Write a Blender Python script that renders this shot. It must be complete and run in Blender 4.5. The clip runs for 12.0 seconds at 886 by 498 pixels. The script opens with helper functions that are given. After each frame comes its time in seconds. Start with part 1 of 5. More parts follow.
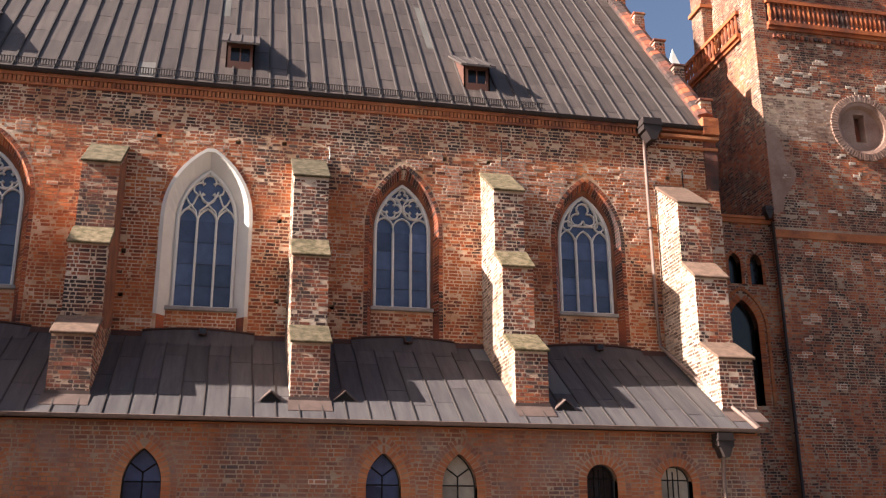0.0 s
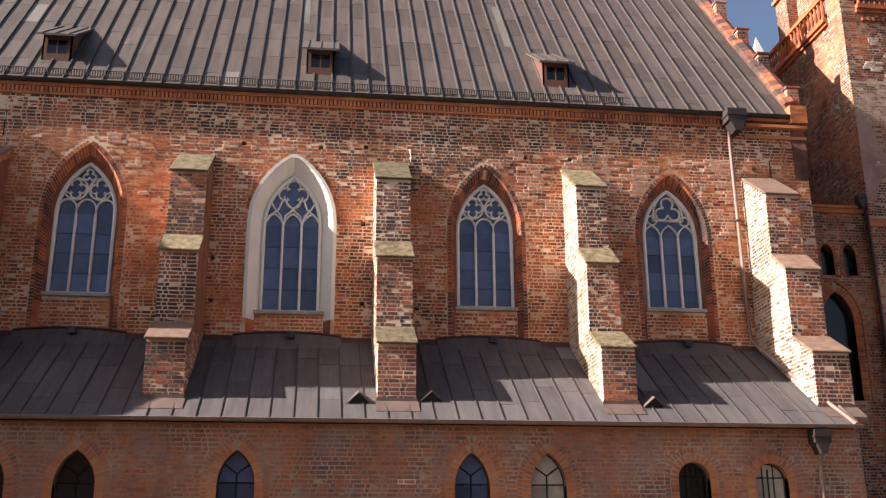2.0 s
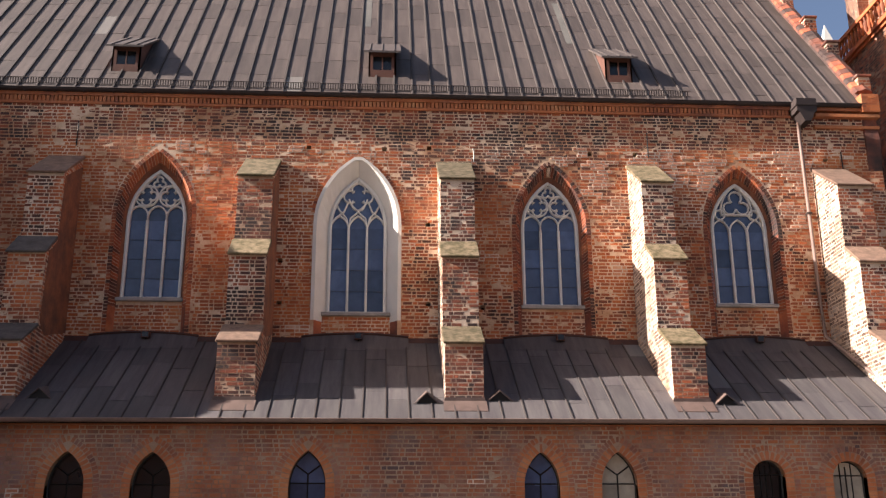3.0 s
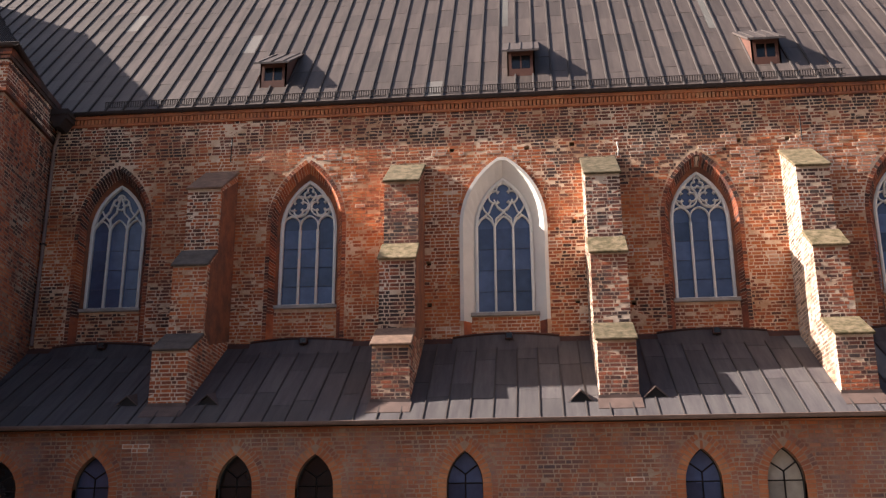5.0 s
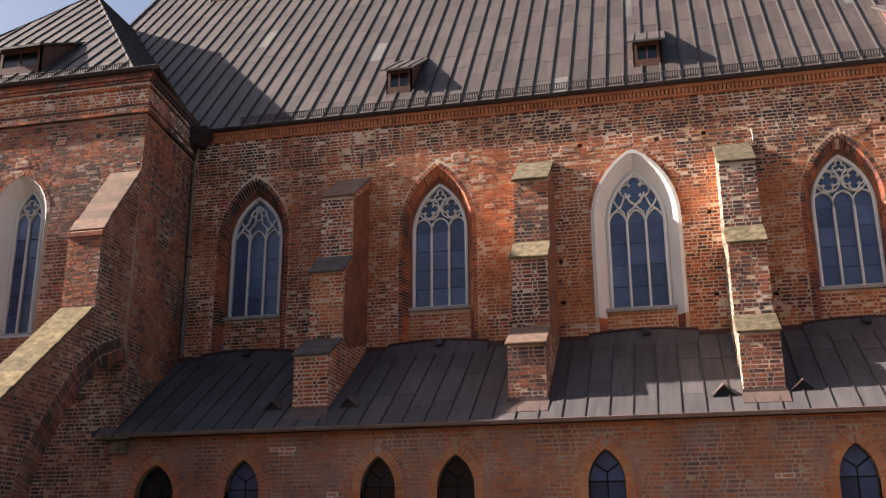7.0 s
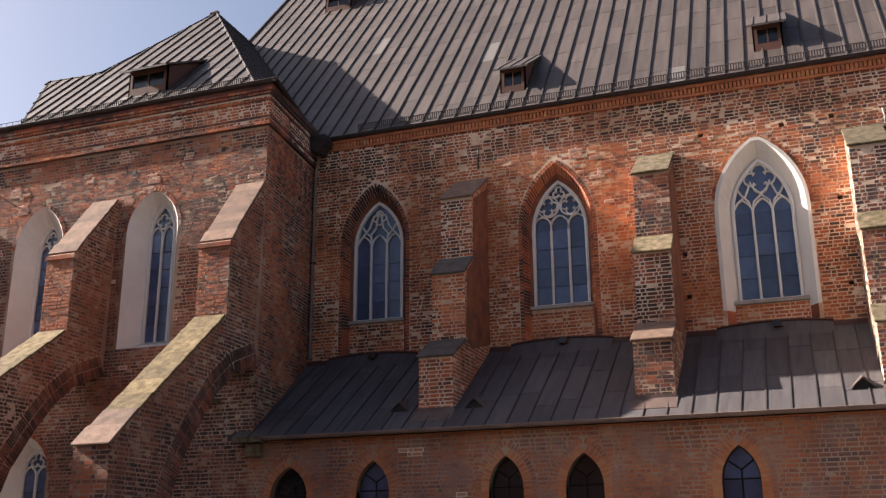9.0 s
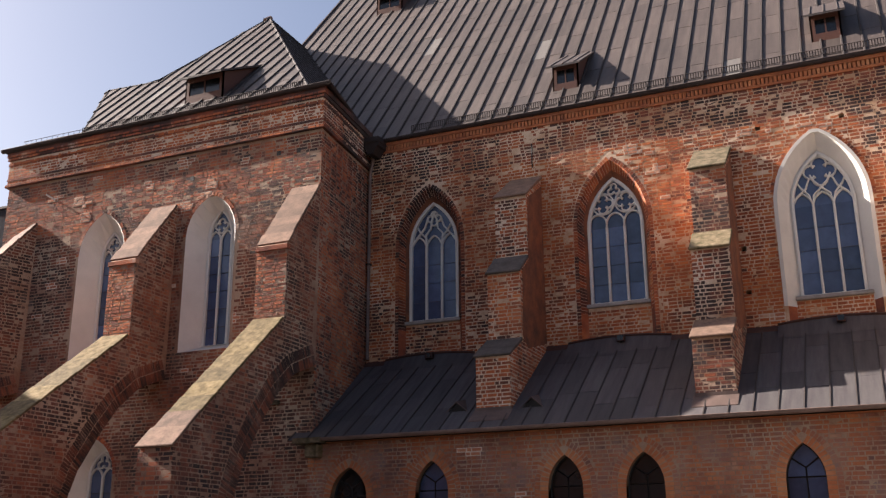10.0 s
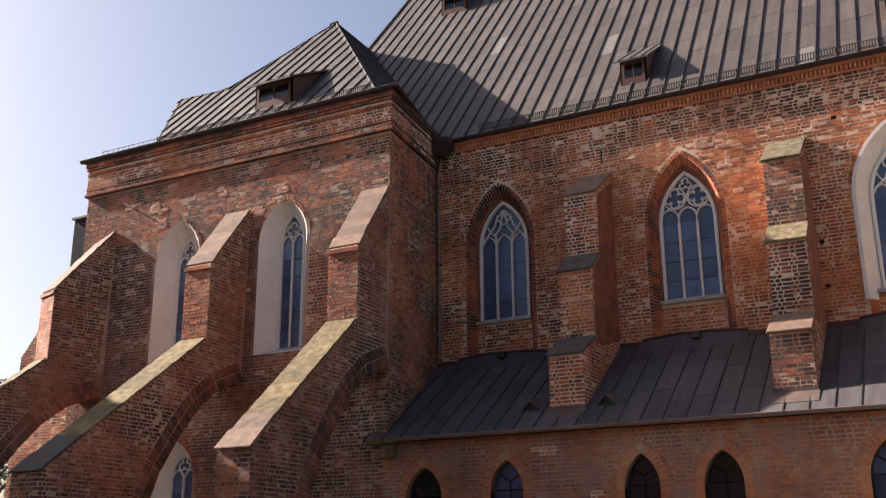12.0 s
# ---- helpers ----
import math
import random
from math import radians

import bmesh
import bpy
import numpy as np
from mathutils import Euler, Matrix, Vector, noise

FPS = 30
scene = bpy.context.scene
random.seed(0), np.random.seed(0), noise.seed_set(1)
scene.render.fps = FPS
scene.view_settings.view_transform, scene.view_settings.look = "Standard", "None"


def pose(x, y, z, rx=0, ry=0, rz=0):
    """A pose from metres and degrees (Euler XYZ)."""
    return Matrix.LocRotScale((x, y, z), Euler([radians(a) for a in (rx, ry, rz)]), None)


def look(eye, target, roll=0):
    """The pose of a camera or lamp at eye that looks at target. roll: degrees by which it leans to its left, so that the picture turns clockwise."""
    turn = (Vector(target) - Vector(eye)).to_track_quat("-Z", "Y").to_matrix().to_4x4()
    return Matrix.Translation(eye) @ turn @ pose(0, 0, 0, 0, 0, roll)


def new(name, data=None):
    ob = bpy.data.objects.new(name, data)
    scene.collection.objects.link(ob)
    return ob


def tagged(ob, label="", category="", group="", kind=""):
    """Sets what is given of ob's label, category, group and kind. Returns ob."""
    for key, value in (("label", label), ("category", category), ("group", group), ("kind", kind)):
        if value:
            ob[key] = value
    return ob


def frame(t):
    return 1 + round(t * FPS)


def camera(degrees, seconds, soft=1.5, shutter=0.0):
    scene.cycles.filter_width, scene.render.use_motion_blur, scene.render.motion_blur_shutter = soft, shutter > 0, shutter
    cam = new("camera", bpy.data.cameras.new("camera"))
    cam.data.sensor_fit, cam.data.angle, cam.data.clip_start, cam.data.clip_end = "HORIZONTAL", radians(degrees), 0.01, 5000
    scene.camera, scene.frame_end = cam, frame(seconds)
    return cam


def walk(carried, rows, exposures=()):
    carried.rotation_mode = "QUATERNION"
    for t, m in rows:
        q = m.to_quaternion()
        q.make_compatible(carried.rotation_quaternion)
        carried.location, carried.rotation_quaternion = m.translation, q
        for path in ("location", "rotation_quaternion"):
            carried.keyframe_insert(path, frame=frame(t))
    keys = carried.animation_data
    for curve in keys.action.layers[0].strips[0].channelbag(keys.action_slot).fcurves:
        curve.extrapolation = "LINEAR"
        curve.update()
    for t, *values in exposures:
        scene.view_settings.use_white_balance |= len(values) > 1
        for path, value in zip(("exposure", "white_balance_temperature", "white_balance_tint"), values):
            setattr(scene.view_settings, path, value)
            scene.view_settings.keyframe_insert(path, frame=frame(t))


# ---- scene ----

from mathutils.geometry import tessellate_polygon

# ---------------------------------------------------------------- camera: a tripod pan
cam = camera(47.34, 12.0, 1.3)
EYE = (0.0, 0.0, 1.6)
PAN = [
    (0.0, 17.28, 0.30, -12.08), (0.5, 17.28, 0.30, -11.46), (1.0, 17.28, 0.30, -10.32), (1.5, 17.28, 0.30, -8.93),
    (2.0, 17.28, 0.30, -7.16), (2.5, 17.28, 0.29, -5.37), (3.0, 17.28, 0.28, -3.31), (5.0, 17.28, 0.27, 5.39),
    (5.5, 17.28, 0.28, 7.31), (6.0, 17.28, 0.28, 9.26), (6.5, 17.28, 0.29, 11.15), (7.0, 17.28, 0.30, 13.19),
    (9.0, 17.29, 0.30, 20.30), (9.5, 17.29, 0.30, 22.00), (10.0, 17.29, 0.30, 23.56), (10.5, 17.29, 0.31, 24.86),
    (11.0, 17.29, 0.31, 26.13), (11.5, 17.29, 0.30, 27.17), (12.0, 17.29, 0.29, 27.71),
]
walk(cam, [(t, pose(*EYE, 90 + pitch, roll, yaw)) for t, pitch, roll, yaw in PAN], [(0.0, 1.72, 6500, 16), (12.0, 1.72, 6500, 16)])

# ---------------------------------------------------------------- light
SUN_ELEV, SUN_SIDE = 30.4, 4.8          # height of the sun; how far it stands in front of the wall's line
world = bpy.data.worlds.new("sky")
scene.world = world
world.use_nodes = True
wn = world.node_tree
sky = wn.nodes.new("ShaderNodeTexSky")
sky.sky_type = "NISHITA"
sky.sun_disc = False
sky.sun_elevation = radians(SUN_ELEV)
sky.sun_rotation = radians(270 - SUN_SIDE)
sky.altitude = 120
sky.dust_density = 4.0
sky.ozone_density = 1.3
wn.nodes["Background"].inputs["Strength"].default_value = 0.049
wn.links.new(sky.outputs[0], wn.nodes["Background"].inputs["Color"])
sun = new("sun", bpy.data.lights.new("sun", "SUN"))
sun.data.energy, sun.data.angle, sun.data.color = 5.0, radians(0.53), (1.0, 0.92, 0.81)
ce, se, ca, sa = math.cos(radians(SUN_ELEV)), math.sin(radians(SUN_ELEV)), math.cos(radians(SUN_SIDE)), math.sin(radians(SUN_SIDE))
sun.matrix_world = look((-60 * ce * ca, -60 * ce * sa + 20, 60 * se), (0, 20, 0))


# ---------------------------------------------------------------- materials
def noise_node(n, l, vec, scale, detail=5.0, rough=0.6):
    t = n.new("ShaderNodeTexNoise")
    t.inputs["Scale"].default_value, t.inputs["Detail"].default_value, t.inputs["Roughness"].default_value = scale, detail, rough
    l.new(vec, t.inputs["Vector"])
    return t.outputs["Fac"]


def ramp_node(n, l, fac, stops, mode="LINEAR"):
    r = n.new("ShaderNodeValToRGB")
    r.color_ramp.interpolation = mode
    e = r.color_ramp.elements
    while len(e) < len(stops):
        e.new(0.5)
    for k, (p, c) in enumerate(stops):
        e[k].position, e[k].color = p, (*c, 1)
    l.new(fac, r.inputs["Fac"])
    return r.outputs["Color"]


def math_node(n, l, op, a, b, clamp=False):
    t = n.new("ShaderNodeMath")
    t.operation, t.use_clamp = op, clamp
    for k, v in enumerate((a, b)):
        if isinstance(v, (int, float)):
            t.inputs[k].default_value = v
        else:
            l.new(v, t.inputs[k])
    return t.outputs[0]


def mix_node(n, l, fac, a, b, mode="MIX"):
    t = n.new("ShaderNodeMixRGB")
    t.blend_type = mode
    for k, v in enumerate((fac, a, b)):
        if isinstance(v, (int, float)):
            t.inputs[k].default_value = v
        elif isinstance(v, tuple):
            t.inputs[k].default_value = (*v, 1)
        else:
            l.new(v, t.inputs[k])
    return t.outputs["Color"]


def start_mat(name, rough, metal=0.0):
    m = bpy.data.materials.new(name)
    m.use_nodes = True
    n, l = m.node_tree.nodes, m.node_tree.links
    b = n["Principled BSDF"]
    b.inputs["Roughness"].default_value, b.inputs["Metallic"].default_value = rough, metal
    g = n.new("ShaderNodeNewGeometry")
    return m, n, l, b, g


def bumped(n, l, b, height, strength, dist=0.01):
    bp = n.new("ShaderNodeBump")
    bp.inputs["Strength"].default_value, bp.inputs["Distance"].default_value = strength, dist
    l.new(height, bp.inputs["Height"])
    l.new(bp.outputs["Normal"], b.inputs["Normal"])


def plain(name, col, rough=0.8, metal=0.0, var=0.25, size=1.5, bump=0.3, fine=40.0, col2=None, islands=0.0):
    """A surface with broad stains, fine grain and a little relief; islands: how far its pieces differ."""
    m, n, l, b, g = start_mat(name, rough, metal)
    pos = g.outputs["Position"]
    c2 = tuple(col2) if col2 else tuple(c * (1 - var) for c in col)
    broad = noise_node(n, l, pos, 1.0 / size)
    fine_n = noise_node(n, l, pos, fine)
    c = ramp_node(n, l, broad, [(0.36, c2), (0.64, tuple(col))])
    f = n.new("ShaderNodeMapRange")
    f.inputs[3].default_value, f.inputs[4].default_value = 1 - var, 1 + var
    l.new(fine_n, f.inputs[0])
    c = mix_node(n, l, 1.0, c, f.outputs[0], "MULTIPLY")
    if islands:
        o = n.new("ShaderNodeObjectInfo")
        r = math_node(n, l, "FRACT", math_node(n, l, "ADD", g.outputs["Random Per Island"], o.outputs["Random"]), 0)
        k = n.new("ShaderNodeMapRange")
        k.inputs[3].default_value, k.inputs[4].default_value = 1 - islands, 1 + islands
        l.new(r, k.inputs[0])
        c = mix_node(n, l, 1.0, c, k.outputs[0], "MULTIPLY")
    l.new(c, b.inputs["Base Color"])
    bumped(n, l, b, fine_n, bump)
    return m


def brick_mat(name, dark=0.0, lime=0.25, stops=None, vary=0.5, wash=None):
    """Hand-made brick: each brick its own tone, broad patches of burnt and of fresh ones, lime bloom."""
    m, n, l, b, g = start_mat(name, 0.88)
    pos = g.outputs["Position"]
    o = n.new("ShaderNodeObjectInfo")
    r = math_node(n, l, "FRACT", math_node(n, l, "ADD", g.outputs["Random Per Island"], o.outputs["Random"]), 0)
    patch = noise_node(n, l, pos, 0.45, 4, 0.65)
    shift = math_node(n, l, "MULTIPLY", math_node(n, l, "SUBTRACT", patch, 0.5), 2.3)
    v = math_node(n, l, "ADD", math_node(n, l, "ADD", math_node(n, l, "MULTIPLY", r, vary), 0.49 - vary / 2 - dark), shift, True)
    stops = stops or [(0.0, (0.045, 0.025, 0.021)), (0.2, (0.12, 0.042, 0.028)), (0.42, (0.275, 0.074, 0.035)), (0.68, (0.43, 0.116, 0.041)), (0.88, (0.51, 0.172, 0.064)), (1.0, (0.55, 0.26, 0.13))]
    c = ramp_node(n, l, v, stops)
    mott = noise_node(n, l, pos, 14.0, 6, 0.7)
    f = n.new("ShaderNodeMapRange")
    f.inputs[3].default_value, f.inputs[4].default_value = 0.62, 1.38
    l.new(mott, f.inputs[0])
    c = mix_node(n, l, 1.0, c, f.outputs[0], "MULTIPLY")
    bloom = noise_node(n, l, pos, 1.1, 7, 0.72)
    k = n.new("ShaderNodeMapRange")
    k.inputs[1].default_value, k.inputs[2].default_value = 0.53, 0.72
    k.inputs[3].default_value, k.inputs[4].default_value = 0.0, lime
    l.new(bloom, k.inputs[0])
    c = mix_node(n, l, k.outputs[0], c, (0.60, 0.45, 0.34))
    if wash:                      # old limewash left in patches: colour, strength, size
        k3 = n.new("ShaderNodeMapRange")
        k3.inputs[1].default_value, k3.inputs[2].default_value = 0.47, 0.63
        k3.inputs[3].default_value, k3.inputs[4].default_value = 0.0, wash[1]
        l.new(noise_node(n, l, pos, 1.0 / wash[2], 6, 0.68), k3.inputs[0])
        c = mix_node(n, l, k3.outputs[0], c, wash[0])
    soot = noise_node(n, l, pos, 0.8, 5, 0.6)
    k2 = n.new("ShaderNodeMapRange")
    k2.inputs[1].default_value, k2.inputs[2].default_value = 0.56, 0.75
    k2.inputs[3].default_value, k2.inputs[4].default_value = 0.0, 0.55
    l.new(soot, k2.inputs[0])
    c = mix_node(n, l, k2.outputs[0], c, (0.06, 0.042, 0.035))
    l.new(c, b.inputs["Base Color"])
    fine = noise_node(n, l, pos, 45.0, 5, 0.7)
    bumped(n, l, b, fine, 0.5, 0.012)
    return m


def mortar_mat(name, a, c2, b3):
    m, n, l, b, g = start_mat(name, 0.95)
    pos = g.outputs["Position"]
    c = ramp_node(n, l, noise_node(n, l, pos, 0.5, 6, 0.7), [(0.31, b3), (0.45, c2), (0.60, a)])
    f = n.new("ShaderNodeMapRange")
    f.inputs[3].default_value, f.inputs[4].default_value = 0.7, 1.3
    fine = noise_node(n, l, pos, 30, 5)
    l.new(fine, f.inputs[0])
    l.new(mix_node(n, l, 1.0, c, f.outputs[0], "MULTIPLY"), b.inputs["Base Color"])
    bumped(n, l, b, fine, 0.6)
    return m


def metal_sheet(name, col, col2, rough=0.5, metal=0.25):
    """Weathered sheet roofing: each sheet a little different, streaks that run down it."""
    m, n, l, b, g = start_mat(name, rough, metal)
    pos = g.outputs["Position"]
    o = n.new("ShaderNodeObjectInfo")
    r = math_node(n, l, "FRACT", math_node(n, l, "ADD", g.outputs["Random Per Island"], o.outputs["Random"]), 0)
    mp = n.new("ShaderNodeMapping")
    mp.inputs["Scale"].default_value = (5.0, 0.5, 0.5)
    l.new(pos, mp.inputs["Vector"])
    streak = noise_node(n, l, mp.outputs[0], 1.2, 5, 0.65)
    c = ramp_node(n, l, streak, [(0.3, col2), (0.7, col)])
    k = n.new("ShaderNodeMapRange")
    k.inputs[3].default_value, k.inputs[4].default_value = 0.8, 1.2
    l.new(r, k.inputs[0])
    c = mix_node(n, l, 1.0, c, k.outputs[0], "MULTIPLY")
    new_sheet = math_node(n, l, "GREATER_THAN", r, 0.993)
    c = mix_node(n, l, math_node(n, l, "MULTIPLY", new_sheet, 0.18), c, (0.42, 0.44, 0.41))
    fine = noise_node(n, l, pos, 25, 4)
    f = n.new("ShaderNodeMapRange")
    f.inputs[3].default_value, f.inputs[4].default_value = 0.8, 1.2
    l.new(fine, f.inputs[0])
    l.new(mix_node(n, l, 1.0, c, f.outputs[0], "MULTIPLY"), b.inputs["Base Color"])
    bumped(n, l, b, noise_node(n, l, pos, 3.0, 3), 0.25, 0.03)
    return m


def pane_mat(name, col, rough):
    m, n, l, b, g = start_mat(name, rough)
    pos = g.outputs["Position"]
    o = n.new("ShaderNodeObjectInfo")
    k = n.new("ShaderNodeMapRange")
    k.inputs[3].default_value, k.inputs[4].default_value = 0.6, 1.4
    l.new(o.outputs["Random"], k.inputs[0])
    c = mix_node(n, l, 1.0, ramp_node(n, l, noise_node(n, l, pos, 3.0, 3), [(0.3, tuple(x * 0.7 for x in col)), (0.7, col)]), k.outputs[0], "MULTIPLY")
    l.new(c, b.inputs["Base Color"])
    b.inputs["IOR"].default_value = 1.52
    bumped(n, l, b, noise_node(n, l, pos, 5.0, 2), 0.12, 0.02)
    return m


BRICK = brick_mat("old brick", 0.0, 0.13, [(0.0, (0.055, 0.027, 0.021)), (0.18, (0.14, 0.046, 0.026)), (0.40, (0.28, 0.073, 0.028)), (0.68, (0.45, 0.116, 0.034)), (0.88, (0.53, 0.16, 0.047)), (1.0, (0.55, 0.21, 0.075))], 0.56, ((0.40, 0.112, 0.034), 0.55, 2.2))
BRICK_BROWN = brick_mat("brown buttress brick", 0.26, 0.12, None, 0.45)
BRICK_FIX = brick_mat("orange-pink repair brick", 0.0, 0.35, [(0.0, (0.24, 0.09, 0.05)), (0.4, (0.44, 0.165, 0.085)), (0.75, (0.54, 0.24, 0.13)), (1.0, (0.62, 0.42, 0.30))], 0.6)
BRICK_WHITE = brick_mat("lime-washed brick", 0.0, 0.5, [(0.0, (0.26, 0.16, 0.11)), (0.35, (0.42, 0.30, 0.23)), (0.7, (0.52, 0.42, 0.34)), (1.0, (0.62, 0.54, 0.47))], 0.8)
BRICK_SUN_FLANK = brick_mat("lime-stained brick with sunlight in its tone", 0.0, 0.5, [(0.0, (0.09, 0.05, 0.035)), (0.35, (0.19, 0.12, 0.088)), (0.7, (0.29, 0.215, 0.17)), (1.0, (0.42, 0.35, 0.30))], 0.9)
BRICK_DARK = brick_mat("burnt and shade-dark old brick", 0.12, 0.12, None, 0.55)
# darkest tone; eave and buttress-foot shade is partly in its colour
BRICK_DARKEST = brick_mat("darkest brick", 0.2, 0.12, None, 0.5)
BRICK_LIME = brick_mat("grey lime-smeared brick", 0.0, 0.8, [(0.0, (0.10, 0.058, 0.045)), (0.4, (0.22, 0.13, 0.097)), (0.75, (0.34, 0.23, 0.175)), (1.0, (0.50, 0.40, 0.33))], 0.7)
BRICK_PALE = brick_mat("weathered and sunlit-toned pale brick", 0.02, 0.95)
BRICK_NEW = brick_mat("orange repair brick", -0.12, 0.1, [(0.0, (0.16, 0.05, 0.03)), (0.35, (0.36, 0.115, 0.045)), (0.7, (0.46, 0.15, 0.055)), (1.0, (0.50, 0.21, 0.09))])
BRICK_LOW = brick_mat("patched brick", 0.0, 0.3, [(0.0, (0.10, 0.062, 0.06)), (0.3, (0.24, 0.092, 0.055)), (0.6, (0.40, 0.125, 0.048)), (0.85, (0.48, 0.165, 0.058)), (1.0, (0.46, 0.26, 0.15))], 0.42, ((0.205, 0.165, 0.16), 0.7, 1.1))
# brown-red wing brick, made darker to carry part of the wing's shade
BRICK_WING = brick_mat("wing brick darkened for shade", 0.2, 0.3, [(0.0, (0.045, 0.026, 0.021)), (0.2, (0.11, 0.045, 0.03)), (0.45, (0.23, 0.075, 0.04)), (0.7, (0.34, 0.115, 0.052)), (1.0, (0.46, 0.23, 0.13))], 0.42)
BRICK_TOWER = brick_mat("dark tower brick", 0.15, 0.4)
MORTAR_NAVE = mortar_mat("pale nave mortar", (0.71, 0.53, 0.38), (0.50, 0.295, 0.175), (0.30, 0.12, 0.053))
MORTAR_FIX = plain("white repair mortar", (0.72, 0.60, 0.48), 0.95, var=0.25, size=0.3)
MORTAR = mortar_mat("lime mortar", (0.66, 0.52, 0.40), (0.52, 0.36, 0.25), (0.32, 0.155, 0.085))
MORTAR_RED = mortar_mat("red-stained mortar", (0.42, 0.31, 0.22), (0.30, 0.175, 0.115), (0.20, 0.095, 0.058))
WHITE = plain("white limestone", (0.70, 0.68, 0.63), 0.8, var=0.1)
PLASTER = plain("white plaster", (0.70, 0.66, 0.60), 0.9, var=0.10, size=0.8)
STONE = plain("mossy cap stone", (0.185, 0.135, 0.078), 0.92, var=0.6, size=0.2, col2=(0.06, 0.047, 0.016), islands=0.35, fine=14)
MOSS = plain("yellow-brown mossy slope", (0.19, 0.135, 0.062), 0.95, var=0.5, size=0.22, col2=(0.085, 0.058, 0.018), islands=0.25, fine=12, bump=0.8)
TILE = plain("brick paving on the slopes", (0.20, 0.118, 0.08), 0.9, var=0.45, size=0.25, col2=(0.12, 0.072, 0.048), islands=0.25, fine=20)
DULL = plain("dull grey-brown cap stone", (0.11, 0.088, 0.075), 0.9, var=0.4, size=0.3, islands=0.2, fine=16)
SILL = plain("pale grey sill stone", (0.36, 0.33, 0.30), 0.85, var=0.3, size=0.4)
# shadow on a raking arm's lower end, put into the cap colour
STONE_SHADE = plain("cap stone darkened for shade", (0.045, 0.042, 0.042), 0.85, var=0.3, size=0.5, islands=0.2)
ROOF = metal_sheet("brown-grey standing seam sheet", (0.100, 0.077, 0.067), (0.060, 0.045, 0.040), 0.6, 0.1)
SEAM = plain("dark folded seam", (0.05, 0.038, 0.034), 0.85, 0.0, var=0.2)
ROOF_LOW = metal_sheet("grey-brown aisle roof sheet", (0.090, 0.080, 0.077), (0.050, 0.040, 0.045), 0.85, 0.0)
GUTTER = plain("dark brown gutter metal", (0.042, 0.028, 0.025), 0.65, 0.2, var=0.25)
LEAD = plain("dull blue-grey lead", (0.06, 0.07, 0.1), 0.6, var=0.2)
LEADW = plain("weathered brown flashing", (0.24, 0.16, 0.13), 0.65, 0.1, var=0.3, size=0.5)
RUST = plain("dark rust-red flashing", (0.085, 0.034, 0.024), 0.75, 0.1, var=0.35, size=0.5)
SHEETB = plain("brown sheet metal", (0.135, 0.088, 0.073), 0.7, 0.1, var=0.3, size=0.4)
IRON = plain("black iron", (0.02, 0.018, 0.017), 0.6, 0.4, var=0.2)
WOOD = plain("brown painted wood", (0.13, 0.05, 0.032), 0.7, var=0.3, fine=25)
PAVING = plain("pale stone paving", (0.14, 0.125, 0.108), 0.9, var=0.3, size=2.0)
GLASS = pane_mat("leaded window glass", (0.07, 0.1, 0.185), 0.18)
GLASS_DARK = pane_mat("dim window glass", (0.012, 0.013, 0.015), 0.2)
# pale base colour stands in for a bright facade mirrored in the pane
GLASS_REFLECTION = pane_mat("window glass with a pale reflection painted in", (0.46, 0.41, 0.33), 0.12)
ROUGHCAST = plain("pink roughcast", (0.36, 0.24, 0.19), 0.95, var=0.3, size=1.0, col2=(0.24, 0.135, 0.10), fine=22, bump=0.8)
BLUE = plain("dark blue-grey sheet", (0.016, 0.018, 0.028), 1.0, var=0.2)
COAT = plain("orange-brown lime render", (0.27, 0.095, 0.042), 0.95, var=0.35, size=0.5, col2=(0.13, 0.055, 0.034), fine=12, bump=0.6)
LEAF = plain("green leaves", (0.07, 0.11, 0.03), 0.8, var=0.4, islands=0.4)
BARK = plain("bark", (0.09, 0.065, 0.045), 0.95)


# ---------------------------------------------------------------- mesh helpers
def mesh(name, shape, mat, parent=None, label="", smooth=False):
    me = bpy.data.meshes.new(name)
    me.from_pydata(list(shape[0]), [], list(shape[1]))
    me.update()
    if mat:
        me.materials.append(mat)
    if smooth:
        me.shade_smooth()
    ob = new(name, me)
    if parent:
        ob.parent = parent
    if label:
        tagged(ob, label)
    return ob


def rounded_edges(ob, width=0.012, seg=1):
    bm = bmesh.new()
    bm.from_mesh(ob.data)
    bmesh.ops.recalc_face_normals(bm, faces=bm.faces)
    bmesh.ops.bevel(bm, geom=[e for e in bm.edges if e.calc_face_angle(0) > 0.5], offset=width, segments=seg, profile=0.5, affect="EDGES", clamp_overlap=True)
    bm.to_mesh(ob.data)
    bm.free()
    return ob


def place(axis, a, b, c):
    """Plane coordinates (a, b) and depth c to the world: 'y' is the x-z plane, 'x' the y-z plane, 'z' the x-y plane."""
    return (a, c, b) if axis == "y" else (c, a, b) if axis == "x" else (a, b, c)


def prism(axis, outer, c0, c1, holes=()):
    """A flat outline with holes, pushed from depth c0 to c1."""
    loops = [list(outer)] + [list(h) for h in holes]
    flat = [p for lp in loops for p in lp]
    n = len(flat)
    tris = tessellate_polygon([[Vector((p[0], p[1], 0)) for p in lp] for lp in loops])
    verts = [place(axis, p[0], p[1], c0) for p in flat] + [place(axis, p[0], p[1], c1) for p in flat]
    faces = [tuple(t) for t in tris] + [tuple(i + n for i in reversed(t)) for t in tris]
    k = 0
    for lp in loops:
        m = len(lp)
        faces += [(k + i, k + (i + 1) % m, n + k + (i + 1) % m, n + k + i) for i in range(m)]
        k += m
    return verts, faces


